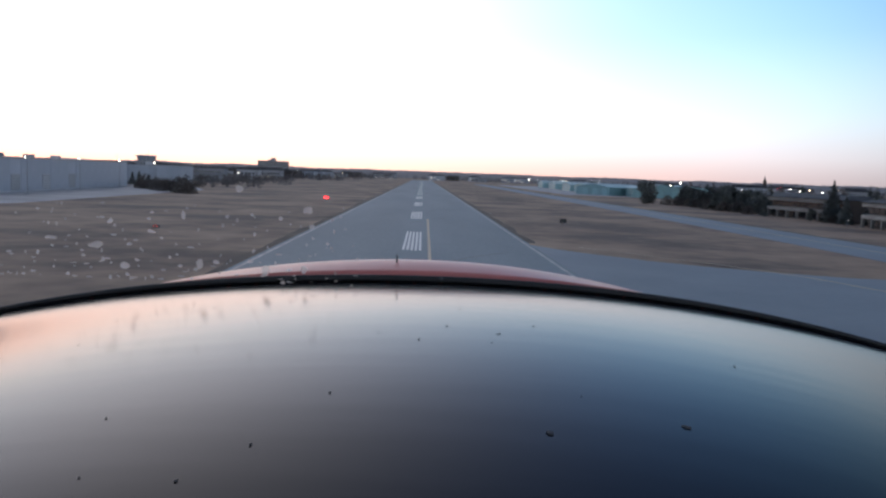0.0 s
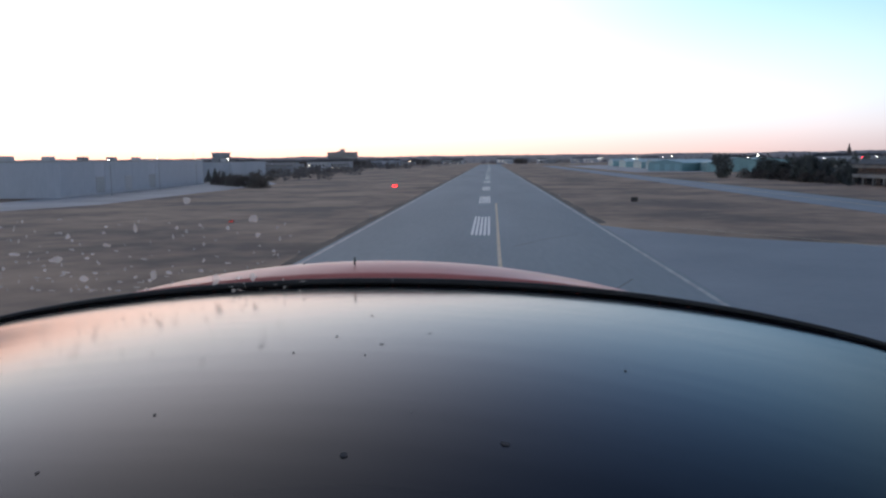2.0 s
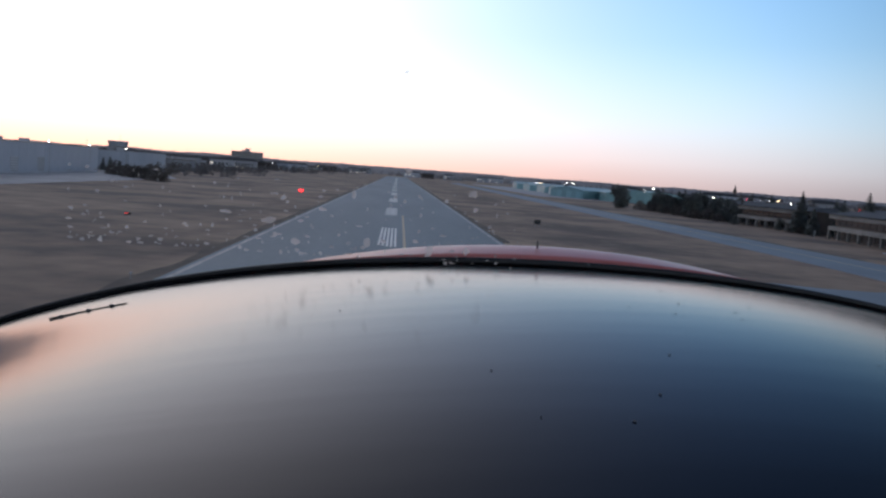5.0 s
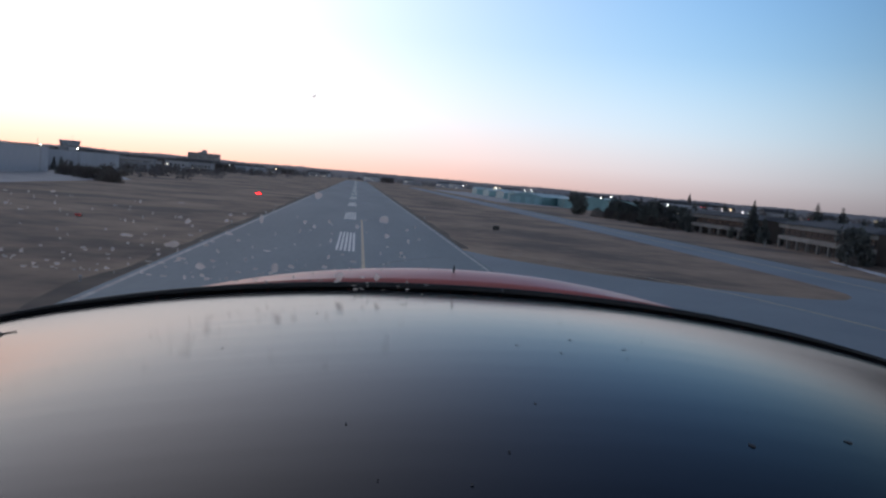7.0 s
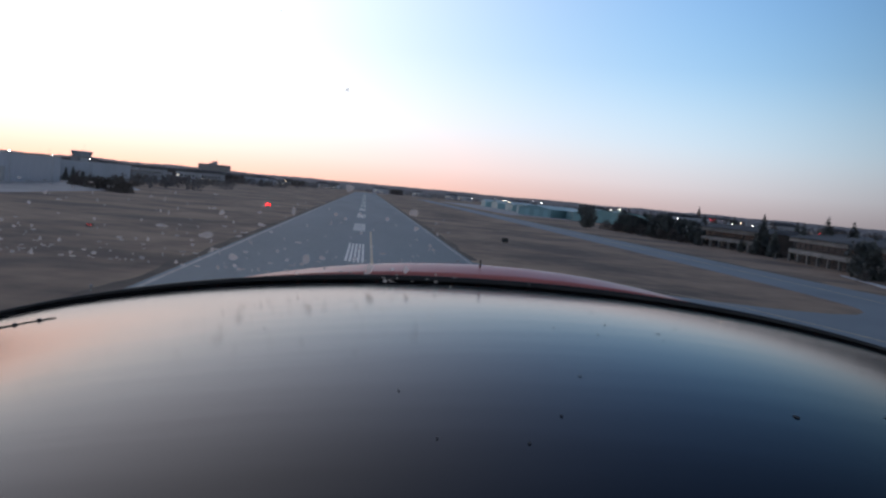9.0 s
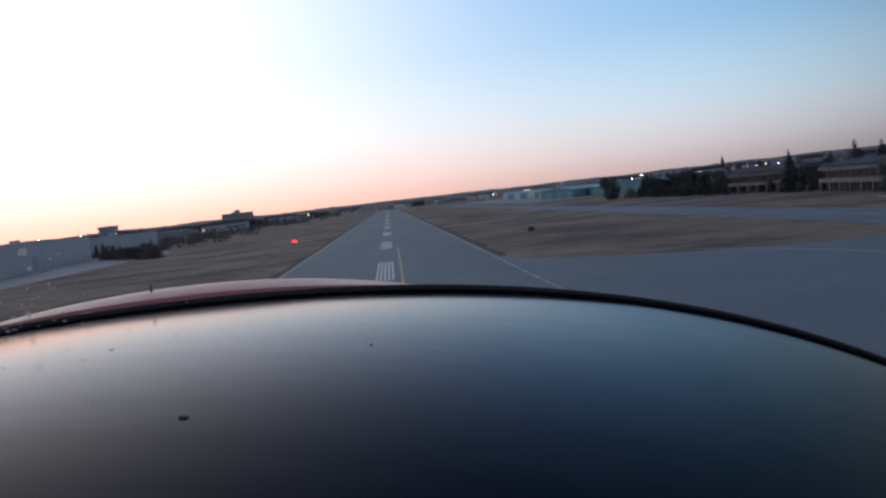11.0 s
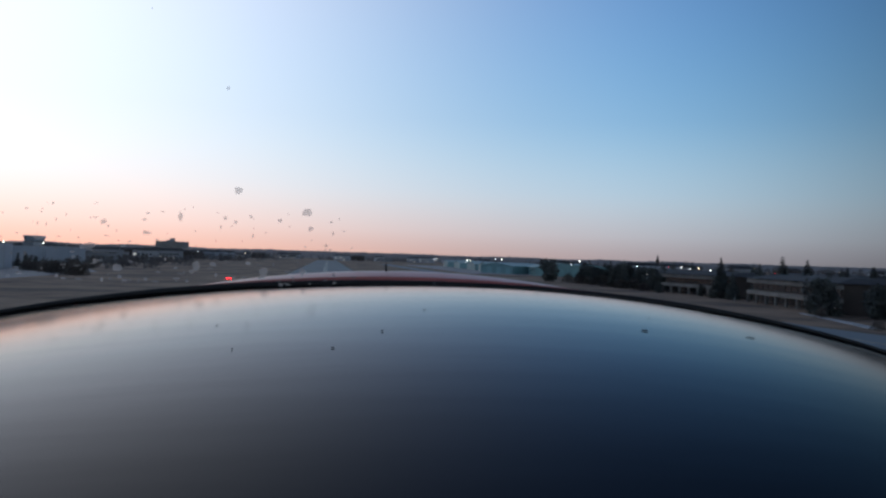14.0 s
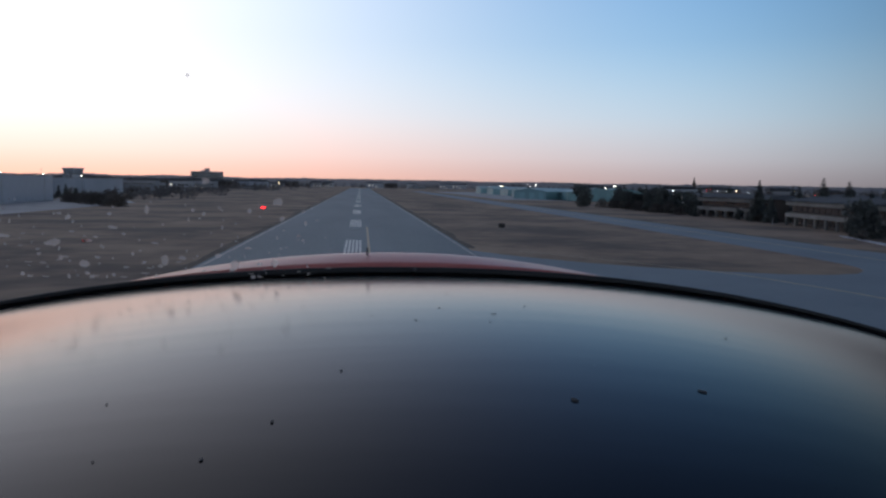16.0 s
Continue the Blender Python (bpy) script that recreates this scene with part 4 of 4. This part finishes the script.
# stud on the nose, boss in the seal, hinge rod with three knuckles
nx, ny = 0.005, SEAL + 0.07
bm = bmesh.new()
for k in range(4):
    tube(bm, (nx, ny, nose_z(nx, ny) + k * 0.004 - 0.002), (nx, ny, nose_z(nx, ny) + k * 0.004 - 0.0002), 0.0024, 0.0020, 8)
tube(bm, (nx, ny, nose_z(nx, ny) - 0.004), (nx, ny, nose_z(nx, ny) + 0.015), 0.0010, 0.0008, 6)
part("stud", bm, M["black"], aircraft, "small dark threaded stud")
bm = bmesh.new()
bmesh.ops.create_uvsphere(bm, u_segments=10, v_segments=6, radius=0.0032, matrix=Matrix.Translation((0.082, SEAL - 0.0065, crest(0.08) - 0.004)))
part("boss", bm, M["sealer"], seal, smooth=True)


def on_cowl(x, y, lift=0.0):
    return Vector((x, y, cowl_z(x, y) + lift))


hinge = part("hinge_rod", tube(bmesh.new(), on_cowl(-0.75, 1.075, 0.0015), on_cowl(-0.64, 1.075, 0.0012), 0.0016, 0.0007, 8), M["black"], aircraft, "thin dark hinge rod lying on the cowl")
for u in (0.15, 0.5, 0.8):
    p = on_cowl(-0.75 + 0.11 * u, 1.075, 0.0015)
    bm = bmesh.new()
    bmesh.ops.create_uvsphere(bm, u_segments=10, v_segments=6, radius=0.0028, matrix=Matrix.Translation(p) @ Matrix.Diagonal((1.4, 1, 0.7, 1)))
    part("knuckle", bm, M["sealer"], hinge, smooth=True)

# insect specks on the cowl: x, y, half length, half width
SPECKS = [(-0.021, 0.564, 0.0013, 0.0024), (-0.061, 0.470, 0.0012, 0.0024), (0.141, 0.508, 0.0030, 0.0040), (0.257, 0.555, 0.0042, 0.0034),
          (-0.094, 0.423, 0.0016, 0.0018), (-0.269, 1.011, 0.0011, 0.0050), (-0.221, 0.975, 0.0011, 0.0050), (-0.312, 0.786, 0.0010, 0.0036),
          (0.077, 0.805, 0.0018, 0.0023), (0.098, 0.925, 0.0023, 0.0027), (0.047, 0.734, 0.0013, 0.0027), (0.005, 0.762, 0.0016, 0.0020),
          (0.131, 0.775, 0.0029, 0.0018), (0.120, 0.732, 0.0012, 0.0018), (0.177, 0.837, 0.0011, 0.0040), (-0.176, 0.524, 0.0011, 0.0022),
          (-0.154, 0.431, 0.0008, 0.0016), (0.181, 0.590, 0.0008, 0.0012), (0.386, 0.776, 0.0014, 0.0034), (-0.103, 1.043, 0.0020, 0.0046)]


def speck(parent, name, mat, centre, across, along, a, b, seed, sides=9):
    rnd = random.Random(seed)
    bm = bmesh.new()
    c = bm.verts.new(centre + across.cross(along) * 0.0004)
    rim = []
    for k in range(sides):
        ang = 2 * math.pi * k / sides
        r = rnd.uniform(0.72, 1.15)
        rim.append(bm.verts.new(centre + across * a * r * math.cos(ang) + along * b * r * math.sin(ang)))
    for k in range(sides):
        bm.faces.new((c, rim[k], rim[(k + 1) % sides]))
    return part(name, bm, mat, parent)


for i, (x, y, a, b) in enumerate(SPECKS):
    p, px, py = on_cowl(x, y, 0.0006), on_cowl(x + 0.01, y, 0.0006), on_cowl(x, y + 0.01, 0.0006)
    speck(cowl, "insect_speck", M["bug"], p, (px - p).normalized(), (py - p).normalized(), a, b, 300 + i)

# dried dirt on the windscreen, lit from behind by the glow: bearing from the eye (across, up), half sizes in metres
m = M["dirt"]
dn, dl = m.node_tree.nodes, m.node_tree.links
lit, clear, film_mix = dn.new("ShaderNodeBsdfTranslucent"), dn.new("ShaderNodeBsdfTransparent"), dn.new("ShaderNodeMixShader")
dl.new(dn["Principled BSDF"].inputs["Base Color"].links[0].from_socket, lit.inputs["Color"])
film_mix.inputs["Fac"].default_value = 0.50
dl.new(clear.outputs[0], film_mix.inputs[1])
dl.new(lit.outputs[0], film_mix.inputs[2])
dl.new(film_mix.outputs[0], dn["Material Output"].inputs["Surface"])
rnd = random.Random(77)
blots = [(-0.39, -0.115, 0.012, 0.007), (-0.254, -0.135, 0.008, 0.009), (-0.352, -0.142, 0.008, 0.006), (-0.113, -0.06, 0.009, 0.007), (-0.276, -0.072, 0.0035, 0.008), (-0.203, -0.035, 0.008, 0.006),
         (-0.318, -0.095, 0.006, 0.004), (-0.448, -0.107, 0.011, 0.003), (-0.371, -0.083, 0.005, 0.005), (-0.166, -0.142, 0.0075, 0.0085), (-0.116, -0.14, 0.0065, 0.0075), (-0.107, -0.082, 0.005, 0.0045), (-0.232, -0.133, 0.006, 0.004)]
for _ in range(240):
    a = -0.66 + 0.62 * rnd.random() ** 1.25
    blots.append((a, -0.158 + 0.10 * rnd.random() ** 1.7 if rnd.random() < 0.985 else rnd.uniform(0, 0.2), 0.0011 + 0.0048 * rnd.random() ** 2, 0.0010 + 0.0030 * rnd.random() ** 2))
bm = bmesh.new()
for a, e, w, h in blots:
    y = 1.19 - 0.5 * max(0.0, e) - 0.08 * a * a
    c = Vector((a * y, y, e * y))
    k = rnd.uniform(0, 6.28)
    rim = [bm.verts.new(c + Vector((w * r * math.cos(t + k), 0.0, h * r * math.sin(t + k)))) for t, r in ((q * math.pi / 5, rnd.uniform(0.6, 1.15)) for q in range(10))]
    hub = bm.verts.new(c + Vector((0, -0.0008, 0)))
    for q in range(10):
        bm.faces.new((hub, rim[q], rim[(q + 1) % 10]))
part("windscreen_dirt", bm, M["dirt"], aircraft, "pale dried dirt spots left on the windscreen", kind="stuff")
